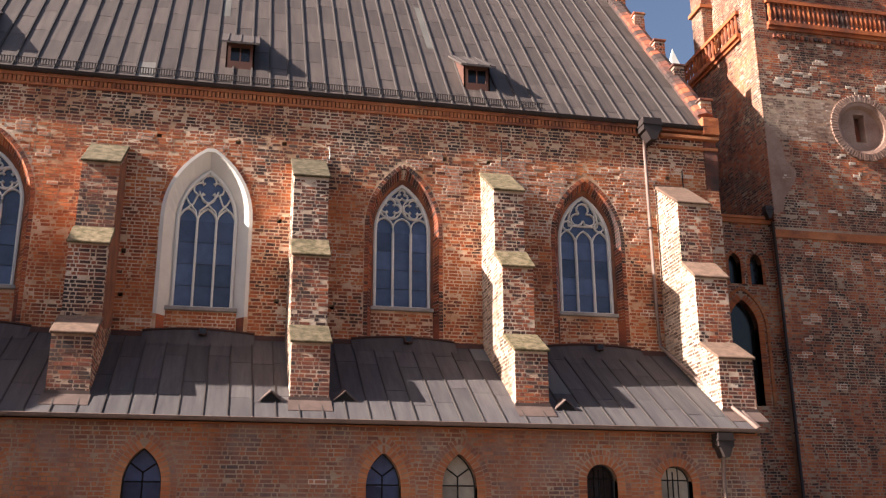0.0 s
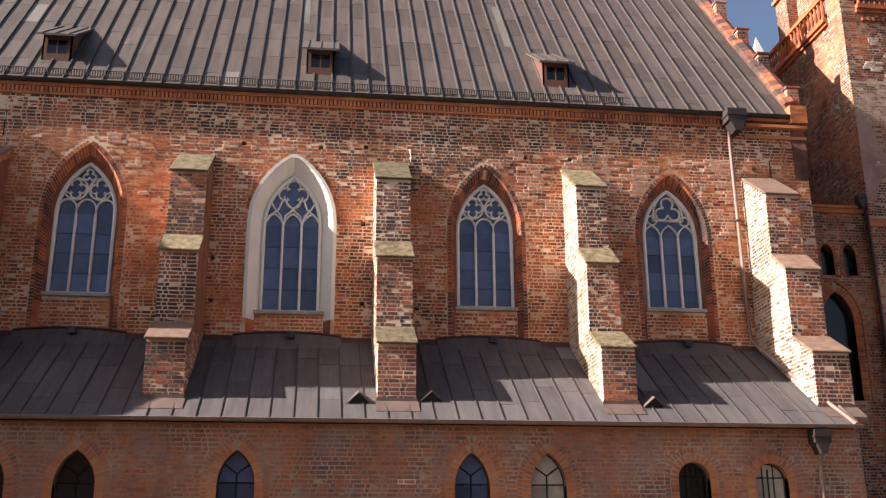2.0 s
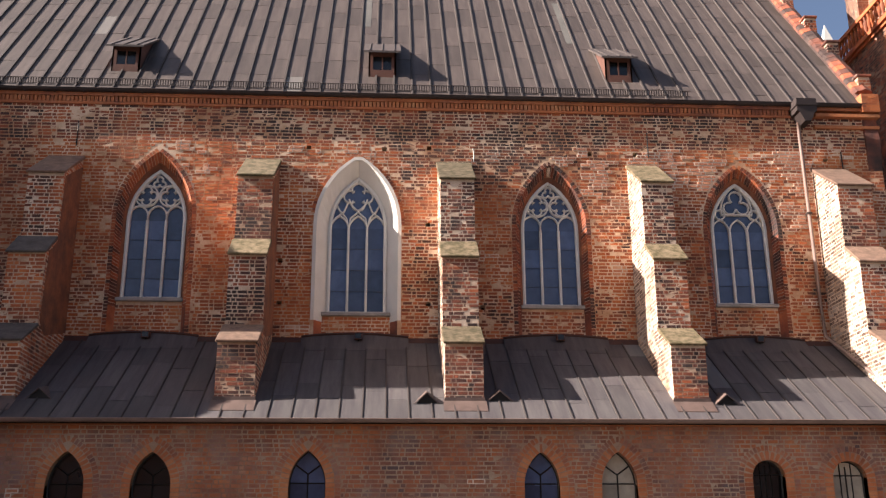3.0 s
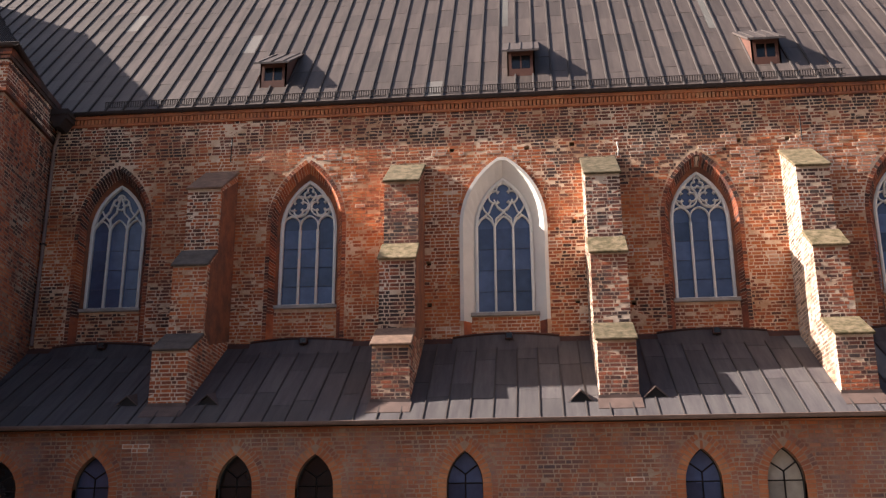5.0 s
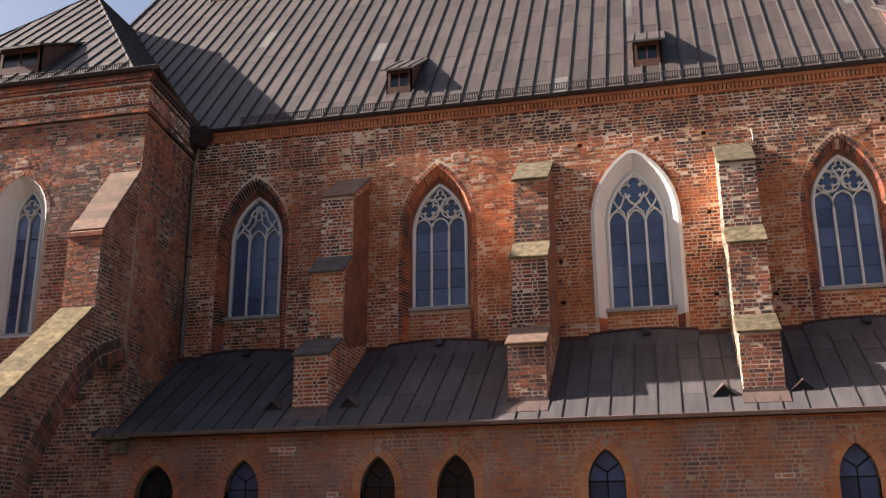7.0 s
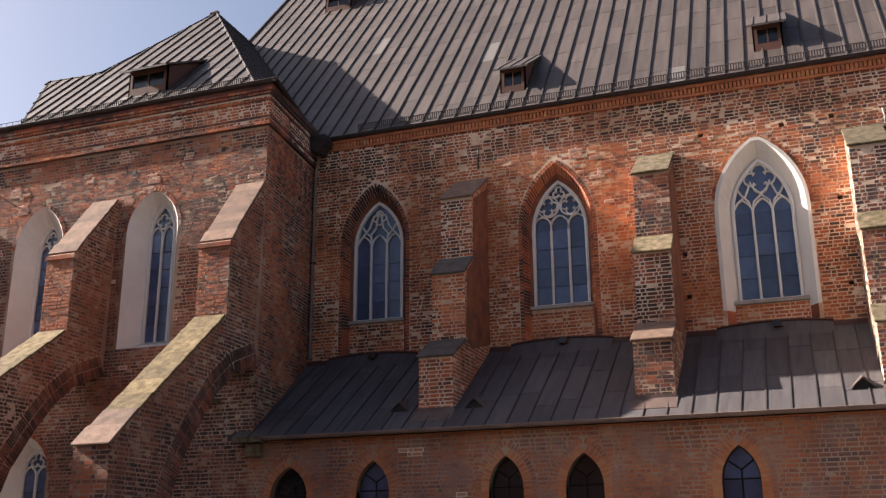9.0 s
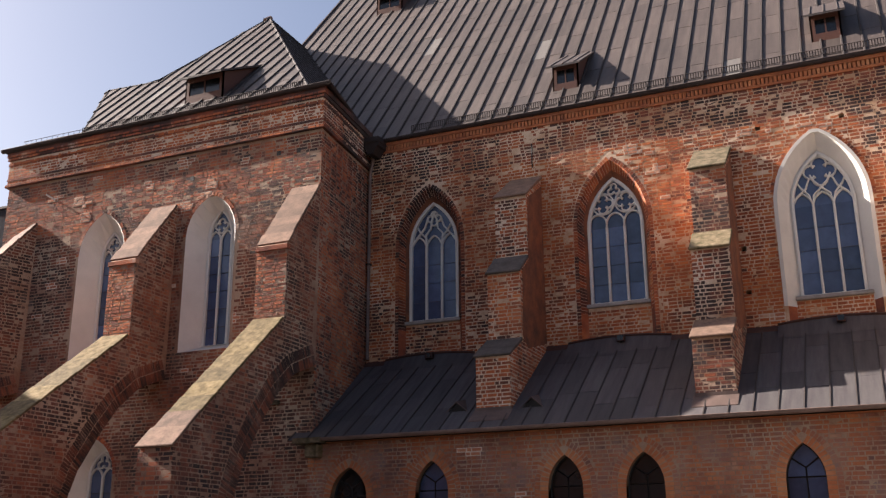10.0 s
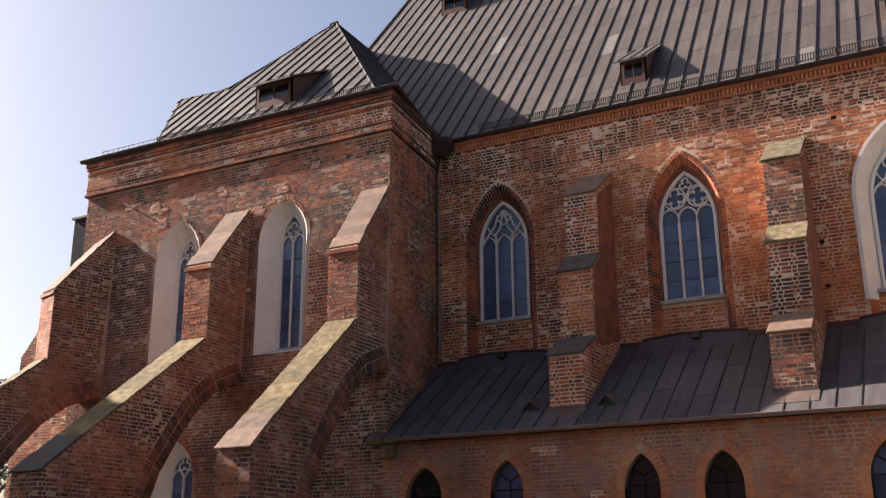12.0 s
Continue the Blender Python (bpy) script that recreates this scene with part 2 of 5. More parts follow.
def join(*shapes):
    verts, faces = [], []
    for v, f in shapes:
        k = len(verts)
        verts += list(v)
        faces += [tuple(i + k for i in q) for q in f]
    return verts, faces


def box(x0, x1, y0, y1, z0, z1):
    v = [(x, y, z) for z in (z0, z1) for y in (y0, y1) for x in (x0, x1)]
    return v, [(0, 2, 3, 1), (4, 5, 7, 6), (0, 1, 5, 4), (2, 6, 7, 3), (0, 4, 6, 2), (1, 3, 7, 5)]


def pointed(xc, w, z0, zs, rise, n=9):
    """Outline of a pointed-arch opening, anticlockwise from the bottom left."""
    a = w / 2
    r = (a * a + rise * rise) / (2 * a)
    top = math.atan2(rise, r - a)
    right = [(xc - (r - a) + r * math.cos(top * i / n), zs + r * math.sin(top * i / n)) for i in range(n + 1)]
    left = [(2 * xc - x, z) for x, z in reversed(right[:-1])]
    return [(xc - a, z0), (xc + a, z0)] + right + left


def rounded(xc, w, z0, zs, rise, n=12):
    """Outline of an opening with a segmental or round head."""
    a = w / 2
    r = (a * a + rise * rise) / (2 * rise)
    top = math.asin(min(1, a / r))
    arc = [(xc + r * math.sin(top - 2 * top * i / n), zs + rise - r + r * math.cos(top - 2 * top * i / n)) for i in range(n + 1)]
    return [(xc - a, z0), (xc + a, z0)] + arc


def circle(x, z, r, n=20):
    return [(x + r * math.cos(2 * math.pi * i / n), z + r * math.sin(2 * math.pi * i / n)) for i in range(n)]


def foil(x, z, r, lobes, turn=0.0, n=9):
    """A foil of that many round lobes inside a circle of radius r."""
    out, q, s = [], r * 0.54, r * 0.46
    for k in range(lobes):
        a = turn + 2 * math.pi * k / lobes
        half = math.pi * (0.5 + 1.0 / lobes) * 0.93
        for i in range(n):
            b = a - half + 2 * half * i / (n - 1)
            out.append((x + q * math.cos(a) + s * math.cos(b), z + q * math.sin(a) + s * math.sin(b)))
    return out


def ribbon(pts, w, y0, y1, closed=False):
    """A bar of width w that follows pts in the x-z plane, from depth y0 to y1."""
    n = len(pts)
    verts, faces = [], []
    for i, p in enumerate(pts):
        a = pts[i - 1] if i or closed else p
        b = pts[(i + 1) % n] if i < n - 1 or closed else p
        d = Vector((b[0] - a[0], b[1] - a[1]))
        d = d.normalized() if d.length > 1e-6 else Vector((0, 1))
        nx, nz = -d.y * w / 2, d.x * w / 2
        verts += [(p[0] + nx, y0 + 0.02, p[1] + nz), (p[0], y0, p[1]), (p[0] - nx, y0 + 0.02, p[1] - nz), (p[0] - nx, y1, p[1] - nz), (p[0] + nx, y1, p[1] + nz)]
    m = 5
    for i in range(n if closed else n - 1):
        j = (i + 1) % n
        faces += [(i * m + k, i * m + (k + 1) % m, j * m + (k + 1) % m, j * m + k) for k in range(m)]
    if not closed:
        faces += [tuple(range(m)), tuple((n - 1) * m + k for k in reversed(range(m)))]
    return verts, faces


def tube(pts, r, n=8):
    """A round bar along points in space."""
    verts, faces = [], []
    for i, p in enumerate(pts):
        p = Vector(p)
        d = (Vector(pts[min(i + 1, len(pts) - 1)]) - Vector(pts[max(i - 1, 0)])).normalized()
        s = d.cross(Vector((0, 0, 1)) if abs(d.z) < 0.9 else Vector((1, 0, 0))).normalized()
        t = d.cross(s)
        verts += [tuple(p + r * (math.cos(2 * math.pi * k / n) * s + math.sin(2 * math.pi * k / n) * t)) for k in range(n)]
    for i in range(len(pts) - 1):
        faces += [(i * n + k, i * n + (k + 1) % n, (i + 1) * n + (k + 1) % n, (i + 1) * n + k) for k in range(n)]
    faces += [tuple(range(n)), tuple((len(pts) - 1) * n + k for k in reversed(range(n)))]
    return verts, faces


def resample(pts, count):
    """That many points at even steps along an open line."""
    seg = [math.dist(pts[i], pts[i + 1]) for i in range(len(pts) - 1)]
    total, out = sum(seg), []
    for k in range(count):
        s = total * k / (count - 1)
        i = 0
        while i < len(seg) - 1 and s > seg[i]:
            s -= seg[i]
            i += 1
        f = s / seg[i] if seg[i] else 0
        out.append(tuple(a + (b - a) * f for a, b in zip(pts[i], pts[i + 1])))
    return out


def holder(name, label="", category="", group="", kind=""):
    return tagged(new(name), label, category, group, kind)


# ---------------------------------------------------------------- brickwork
COURSE, JOINT = 0.103, 0.029
FACES = [(0, 1, 2, 3), (0, 4, 5, 1), (1, 5, 6, 2), (2, 6, 7, 3), (3, 7, 4, 0)]


def crossing(poly, v):
    """The stretch of an outline at height v, or None."""
    xs = []
    for i, (a, b) in enumerate(poly):
        c, d = poly[(i + 1) % len(poly)]
        if (b > v) != (d > v):
            xs.append(a + (c - a) * (v - b) / (d - b))
    return (min(xs), max(xs)) if len(xs) > 1 else None


def lay(outer, holes=(), rng=None, course=COURSE, odd=0):
    """Bricks (u0, u1, v0, v1) of a wall in alternating stretchers and headers, cut to an outline and its holes."""
    out = []
    v_min, v_max = min(p[1] for p in outer), max(p[1] for p in outer)
    u_min = min(p[0] for p in outer)
    k = math.ceil(v_min / course)
    while (k + 1) * course <= v_max + 0.02:
        v0, v1 = k * course, (k + 1) * course - JOINT
        span = crossing(outer, (v0 + v1) / 2)
        if span:
            gaps = sorted(g for g in (crossing(h, (v0 + v1) / 2) for h in holes) if g)
            free, a = [], span[0]
            for g in gaps:
                free.append((a, g[0]))
                a = max(a, g[1])
            free.append((a, span[1]))
            wob = rng.uniform(-0.004, 0.004)
            for a, b in free:
                if b - a < 0.05:
                    continue
                u = u_min - 0.5 + (0.2 if (k + odd) % 2 else 0.0) + rng.uniform(-0.03, 0.03)
                head = bool(k % 2)
                while u < b:
                    w = (0.135 if head else 0.275) + rng.uniform(-0.012, 0.012)
                    p, q = max(u, a), min(u + w - JOINT, b)
                    if q - p > 0.045:
                        out.append((p, q, v0 + wob + rng.uniform(-0.003, 0.003), v1 + wob + rng.uniform(-0.003, 0.003)))
                    u += w
                    head = not head
        k += 1
    return out


def brick_verts(u0, u1, v0, v1, spot, rng, proud):
    j = lambda: rng.uniform(-0.005, 0.005)
    d = proud + rng.uniform(-0.003, 0.005)
    f = [(u0 + j(), v0 + j()), (u1 + j(), v0 + j()), (u1 + j(), v1 + j()), (u0 + j(), v1 + j())]
    return [spot(a, b, d + j() * 0.3) for a, b in f] + [spot(a, b, -0.02) for a, b in f]


def front(y):
    return lambda u, v, d: (u, y - d, v)


def side(x, out):
    return lambda u, v, d: (x + out * d, u, v)


POOL = {}


def repairs(u0, u1, v0, v1, count, seed, small=False):
    """Stepped patches of later brick: rows (u0, u1, v0, v1), each a few courses high."""
    rng = random.Random(seed)
    rows = []
    for i in range(count):
        u, v, w = rng.uniform(u0, u1), rng.uniform(v0, v1), rng.uniform(0.1, 0.3) if small else rng.uniform(0.15, 0.55)
        for j in range(rng.choice((1, 1, 2, 3)) if small else rng.choice((1, 2, 4, 5, 7, 9))):
            a = rng.uniform(-0.25, 0.25) * (0.5 if small else 1)
            rows.append((u + a - w * rng.uniform(0.6, 1.1), u + a + w * rng.uniform(0.6, 1.1), v + j * COURSE, v + (j + 1) * COURSE))
    return rows


def brickwork(parent, outer, spot, mat, holes=(), seed=1, single=None, proud=0.002, course=COURSE, odd=0, fixes=(), fix_mat=None):
    """Lays a face of bricks: those inside the stretch single=(u0, u1, v0, v1) as objects of their own, the rest in one mesh."""
    rng = random.Random(seed)
    verts, faces, made = [], [], 0
    fv, ff, mv, mf = [], [], [], []
    for u0, u1, v0, v1 in lay(outer, holes, rng, course, odd):
        uc, vc = (u0 + u1) / 2, (v0 + v1) / 2
        if any(a < uc < b and c < vc < d for a, b, c, d in fixes):
            k, e, h = len(fv), rng.uniform(0.0075, 0.0105), rng.uniform(0.014, 0.024)
            fv += brick_verts(u0 + 0.003, u1 - 0.003, v0 + 0.003, v1 - 0.003, spot, rng, 0.016)
            ff += [tuple(i + k for i in f) for f in FACES]
            k = len(mv)
            q = [(u0 - h, v0 - h), (u1 + h, v0 - h), (u1 + h, v1 + h), (u0 - h, v1 + h)]
            mv += [spot(a, b, e) for a, b in q] + [spot(a, b, -0.02) for a, b in q]
            mf += [tuple(i + k for i in f) for f in FACES]
            continue
        if single and made < 290 and single[0] < u0 and u1 < single[1] and single[2] < v0 and v1 < single[3]:
            made += 1
            key = (mat.name, u1 - u0 > 0.2, rng.randrange(6))
            if key not in POOL:
                w = 0.259 if key[1] else 0.119
                flat = lambda a, b, d: (a, -d, b)
                me = bpy.data.meshes.new("brick")
                me.from_pydata(brick_verts(-w / 2, w / 2, -0.0435, 0.0435, flat, rng, 0.001), [], FACES)
                me.update()
                me.materials.append(mat)
                POOL[key] = (me, w)
            me, w = POOL[key]
            ob = new("brick", me)
            ob.parent = parent
            p = Vector(spot((u0 + u1) / 2, (v0 + v1) / 2, proud + rng.uniform(-0.002, 0.004)))
            ux = (Vector(spot(1, 0, 0)) - Vector(spot(0, 0, 0))).normalized()
            turn = 0 if abs(ux.x) > 0.5 else radians(90) if (Vector(spot(0, 0, 1)) - Vector(spot(0, 0, 0))).x > 0 else radians(-90)
            ob.matrix_local = Matrix.LocRotScale(p, Euler((rng.uniform(-0.015, 0.015), rng.uniform(-0.008, 0.008), turn + rng.uniform(-0.008, 0.008))), ((u1 - u0) / w, 1, (v1 - v0) / 0.087))
        else:
            k = len(verts)
            verts += brick_verts(u0, u1, v0, v1, spot, rng, proud)
            faces += [tuple(i + k for i in f) for f in FACES]
    if verts:
        tagged(mesh("brickwork", (verts, faces), mat, parent), kind="stuff")
    if fv:
        tagged(mesh("repair_bricks", (fv, ff), fix_mat, parent), kind="stuff")
        tagged(mesh("repair_mortar", (mv, mf), MORTAR_FIX, parent), kind="stuff")


def arch_bricks(line, spot, width, seed=2, step=0.095, proud=0.02, depth=0.05, inward=0.0):
    """Bricks set on edge along a line of (u, v), reaching out from it by width."""
    rng = random.Random(seed)
    length = sum(math.dist(line[i], line[i + 1]) for i in range(len(line) - 1))
    n = max(2, round(length / step))
    pts = resample(line, n + 1)
    verts, faces = [], []
    for i in range(n):
        a, b = Vector(pts[i]), Vector(pts[i + 1])
        d = (b - a).normalized()
        nrm = Vector((d.y, -d.x))
        a2, b2 = a + d * 0.008, b - d * 0.008
        w = width * (1 if i % 2 else 0.94)
        f = [a2 - nrm * inward, b2 - nrm * inward, b2 + nrm * w, a2 + nrm * w]
        p = proud + rng.uniform(-0.006, 0.006)
        k = len(verts)
        verts += [spot(q.x, q.y, p) for q in f] + [spot(q.x, q.y, -depth) for q in f]
        faces += [tuple(t + k for t in fc) for fc in FACES]
    return verts, faces


def splay(outer, inner, y0, y1, course=None, seed=3):
    """The sloping reveal between an opening's edge on the wall and its smaller edge at the glass."""
    rng = random.Random(seed)
    length = sum(math.dist(outer[i], outer[i + 1]) for i in range(len(outer) - 1))
    n = max(8, round(length / (course or 0.3)))
    o, i_ = resample(outer, n + 1), resample(inner, n + 1)
    verts, faces = [], []
    for k in range(n):
        gap = 0.09 if course else 0.0
        off = rng.uniform(-0.008, 0.008) if course else 0.0
        lerp = lambda p, q, f: (p[0] + (q[0] - p[0]) * f, p[1] + (q[1] - p[1]) * f)
        oa, ob, ia, ib = lerp(o[k], o[k + 1], gap), lerp(o[k], o[k + 1], 1 - gap), lerp(i_[k], i_[k + 1], gap), lerp(i_[k], i_[k + 1], 1 - gap)
        m = len(verts)
        rows = (0.0, 0.48, 0.52, 1.0) if course else (0.0, 1.0)
        for f in rows:
            s = off + (0.035 if course and f >= 0.5 else 0.0)
            pa, pb = lerp(oa, ia, f), lerp(ob, ib, f)
            cx = (o[0][0] + o[-1][0]) / 2
            pull = lambda p: (p[0] + (s if p[0] < cx else -s) * 0.5, p[1])
            pa, pb = pull(pa), pull(pb)
            verts += [(pa[0], y0 + (y1 - y0) * f, pa[1]), (pb[0], y0 + (y1 - y0) * f, pb[1])]
        for r in range(len(rows) - 1):
            faces.append((m + 2 * r, m + 2 * r + 1, m + 2 * r + 3, m + 2 * r + 2))
    return verts, faces


def jambs(outline):
    """The part of an opening's outline above its sill, as an open line from the right foot over the top to the left foot."""
    return list(outline[1:]) + [outline[0]]


# ---------------------------------------------------------------- plan
YW, YL = 28.0, 24.2                        # faces of the upper wall and of the aisle wall
YG, Z_GUT, AISLE_S = 23.95, 4.84, 0.674    # foot and slope of the aisle roof
XIN, XEND = -14.5, 15.15                   # the upper wall's two ends
YE, Z_EAVE, NAVE_S = 27.90, 15.16, 1.222   # foot and slope of the nave roof
YT, XT0 = 24.3, -27.05                     # front of the side wing and its far corner
YTE, Z_TEAVE, WING_S = 24.12, 15.58, 1.046
SKEW = 0.36                                # how far the wing's return wall leans off square
XTOW, YTOW = 19.75, 32.5                   # corner of the tower
GW = 1.62                                  # width of the upper windows' glass


def aisle_z(y):
    return Z_GUT + (y - YG) * AISLE_S


def nave_z(y):
    return Z_EAVE + (y - YE) * NAVE_S


ground = tagged(mesh("ground", ([(-2500, -2500, 0), (2500, -2500, 0), (2500, 2500, 0), (-2500, 2500, 0)], [(0, 1, 2, 3)]), PAVING), "grey stone paving round the church", "ground", kind="structure")

# ---------------------------------------------------------------- upper wall
NICHE = 7.3                                # foot of the window niches, behind the aisle roof
# centre, sill, spring and apex of the glass, width of the opening on the wall, its apex
UPPER = [
    (-12.62, 8.92, 11.35, 12.80, 2.16, 13.27), (-6.68, 8.86, 11.20, 12.72, 2.16, 13.22), (-0.83, 8.48, 11.05, 12.56, 2.36, 13.12),
    (4.86, 8.74, 11.05, 12.53, 2.10, 13.00), (10.60, 8.84, 11.10, 12.58, 2.14, 13.00),
]
outer_u = [pointed(x, w, NICHE, sp, oa - sp) for x, s, sp, a, w, oa in UPPER]
PUTLOG = [(-3.0, 8.66), (-3.02, 9.92), (1.23, 8.67), (-2.32, 13.45), (-0.08, 13.42), (7.5, 13.39), (6.1, 13.39), (1.22, 11.07), (1.26, 13.48), (2.8, 8.58), (13.4, 13.3)]
putlogs = [[(x - 0.07, z - 0.07), (x + 0.07, z - 0.07), (x + 0.07, z + 0.07), (x - 0.07, z + 0.07)] for x, z in PUTLOG]
face_u = [(XIN - 0.45, 7.2), (XEND, 7.2), (XEND, 14.72), (XIN - 0.45, 14.72)]
wall_nave = tagged(mesh("wall_nave", prism("y", face_u, YW, YW + 1.0, outer_u + putlogs), MORTAR_NAVE), "weathered red brick upper wall with pale lime joints", "wall", kind="structure")
grown = [pointed(x, w + (0.28 if k != 2 else 0.22), NICHE, sp, oa - sp + (0.28 if k != 2 else 0.12)) for k, (x, s, sp, a, w, oa) in enumerate(UPPER)]
brickwork(wall_nave, [(XIN - 0.45, 7.2), (XEND, 7.2), (XEND, 13.596), (XIN - 0.45, 13.596)], front(YW), BRICK, grown + putlogs, 11, (-2.9, 1.4, 7.8, 13.4), fixes=repairs(-6.0, XEND, 7.4, 13.3, 40, 311, True) + repairs(XIN + 5, XEND, 12.4, 13.4, 30, 312, True) + repairs(6.0, XEND, 11.0, 13.3, 30, 313), fix_mat=BRICK_FIX)
# dark brick band; the eave shadow is partly put into its colour
brickwork(wall_nave, [(XIN - 0.45, 13.596), (XEND, 13.596), (XEND, 14.72), (XIN - 0.45, 14.72)], front(YW), BRICK_DARKEST, putlogs, 12)
# black backs put the holes' inner shade into colour
mesh("putlog_shade", join(*[box(x - 0.08, x + 0.08, YW + 0.3, YW + 0.32, z - 0.08, z + 0.08) for x, z in PUTLOG]), IRON, wall_nave, "black sheet for the shade in the scaffold holes")
# iron wall anchors
for x, z in ((-9.1, 13.75), (13.9, 13.2), (7.9, 13.7)):
    anchor = tagged(mesh("wall_anchor", tube([(x, YW - 0.03, z - 0.4), (x, YW - 0.035, z), (x, YW - 0.03, z + 0.4)], 0.018), IRON), "black wrought iron anchor bar on the brick wall", "wall anchor", "wall anchors")
for x in (2.58,):
    tagged(mesh("mortar_seam", tube([(x, YW - 0.006, 13.0), (x + 0.03, YW - 0.006, 13.25), (x, YW - 0.006, 13.5)], 0.014, 5), WHITE, wall_nave, "white smeared joint above the buttress"))


def tracery(style, x, sp, a, half):
    """Lines of the stone tracery in the head of a window: (points, closed)."""
    h = a - sp
    lines = []
    third = half * 2 / 3
    for c in (-third, 0, third):                      # three lancet heads
        low = 0.18 if style in (1, 3) else 0.0
        lines.append((jambs(pointed(x + c, third, sp - 0.23 + low, sp - 0.05 + low, 0.42 - low * 0.6, 6)), False))
    if style in (1, 3):                               # two quatrefoils in circles, a small one above
        for s in (-1, 1):
            lines.append((circle(x + s * 0.35, sp + 0.76, 0.33), True))
            lines.append((foil(x + s * 0.35, sp + 0.76, 0.30, 4, 0), True))
        lines.append((foil(x, sp + 1.18, 0.19, 3, math.pi / 2), True))
    elif style == 2:                                  # crossing arcs and a large quatrefoil
        for s in (-1, 1):
            lines.append(([(x + s * third / 2, sp), (x + s * 0.22, sp + 0.3), (x + s * 0.05, sp + 0.45), (x - s * 0.2, sp + 0.72), (x - s * 0.27, sp + 0.9)], False))
            lines.append(([(x + s * third / 2, sp), (x + s * 0.34, sp + 0.3), (x + s * 0.55, sp + 0.55), (x + s * 0.62, sp + 0.7)], False))
            lines.append(([(x + s * half, sp + 0.05), (x + s * 0.66, sp + 0.3), (x + s * 0.42, sp + 0.5), (x + s * 0.30, sp + 0.8)], False))
        lines.append((foil(x, sp + 0.98, 0.43, 4, 0), True))
    elif style == 4:                                  # trefoil in a rounded triangle, two small circles
        lines.append((foil(x, sp + 0.86, 0.42, 3, math.pi / 2), True))
        lines.append((pointed(x, 0.95, sp + 0.53, sp + 0.62, 0.82, 7), True))
        for s in (-1, 1):
            lines.append((circle(x + s * 0.52, sp + 0.53, 0.15, 12), True))
    else:                                             # flowing tracery
        for s in (-1, 1):
            lines.append(([(x + s * third / 2, sp + 0.02), (x + s * 0.30, sp + 0.42), (x + s * 0.12, sp + 0.62), (x + s * 0.10, sp + 0.85), (x, sp + 1.15)], False))
            lines.append(([(x + s * third / 2, sp + 0.02), (x + s * 0.28, sp + 0.3), (x + s * 0.5, sp + 0.55), (x + s * 0.58, sp + 0.7)], False))
            lines.append(([(x + s * half, sp + 0.05), (x + s * 0.60, sp + 0.36), (x + s * 0.34, sp + 0.66), (x + s * 0.24, sp + 0.95)], False))
        lines.append((foil(x, sp + 0.95, 0.24, 4, 0), True))
    return lines


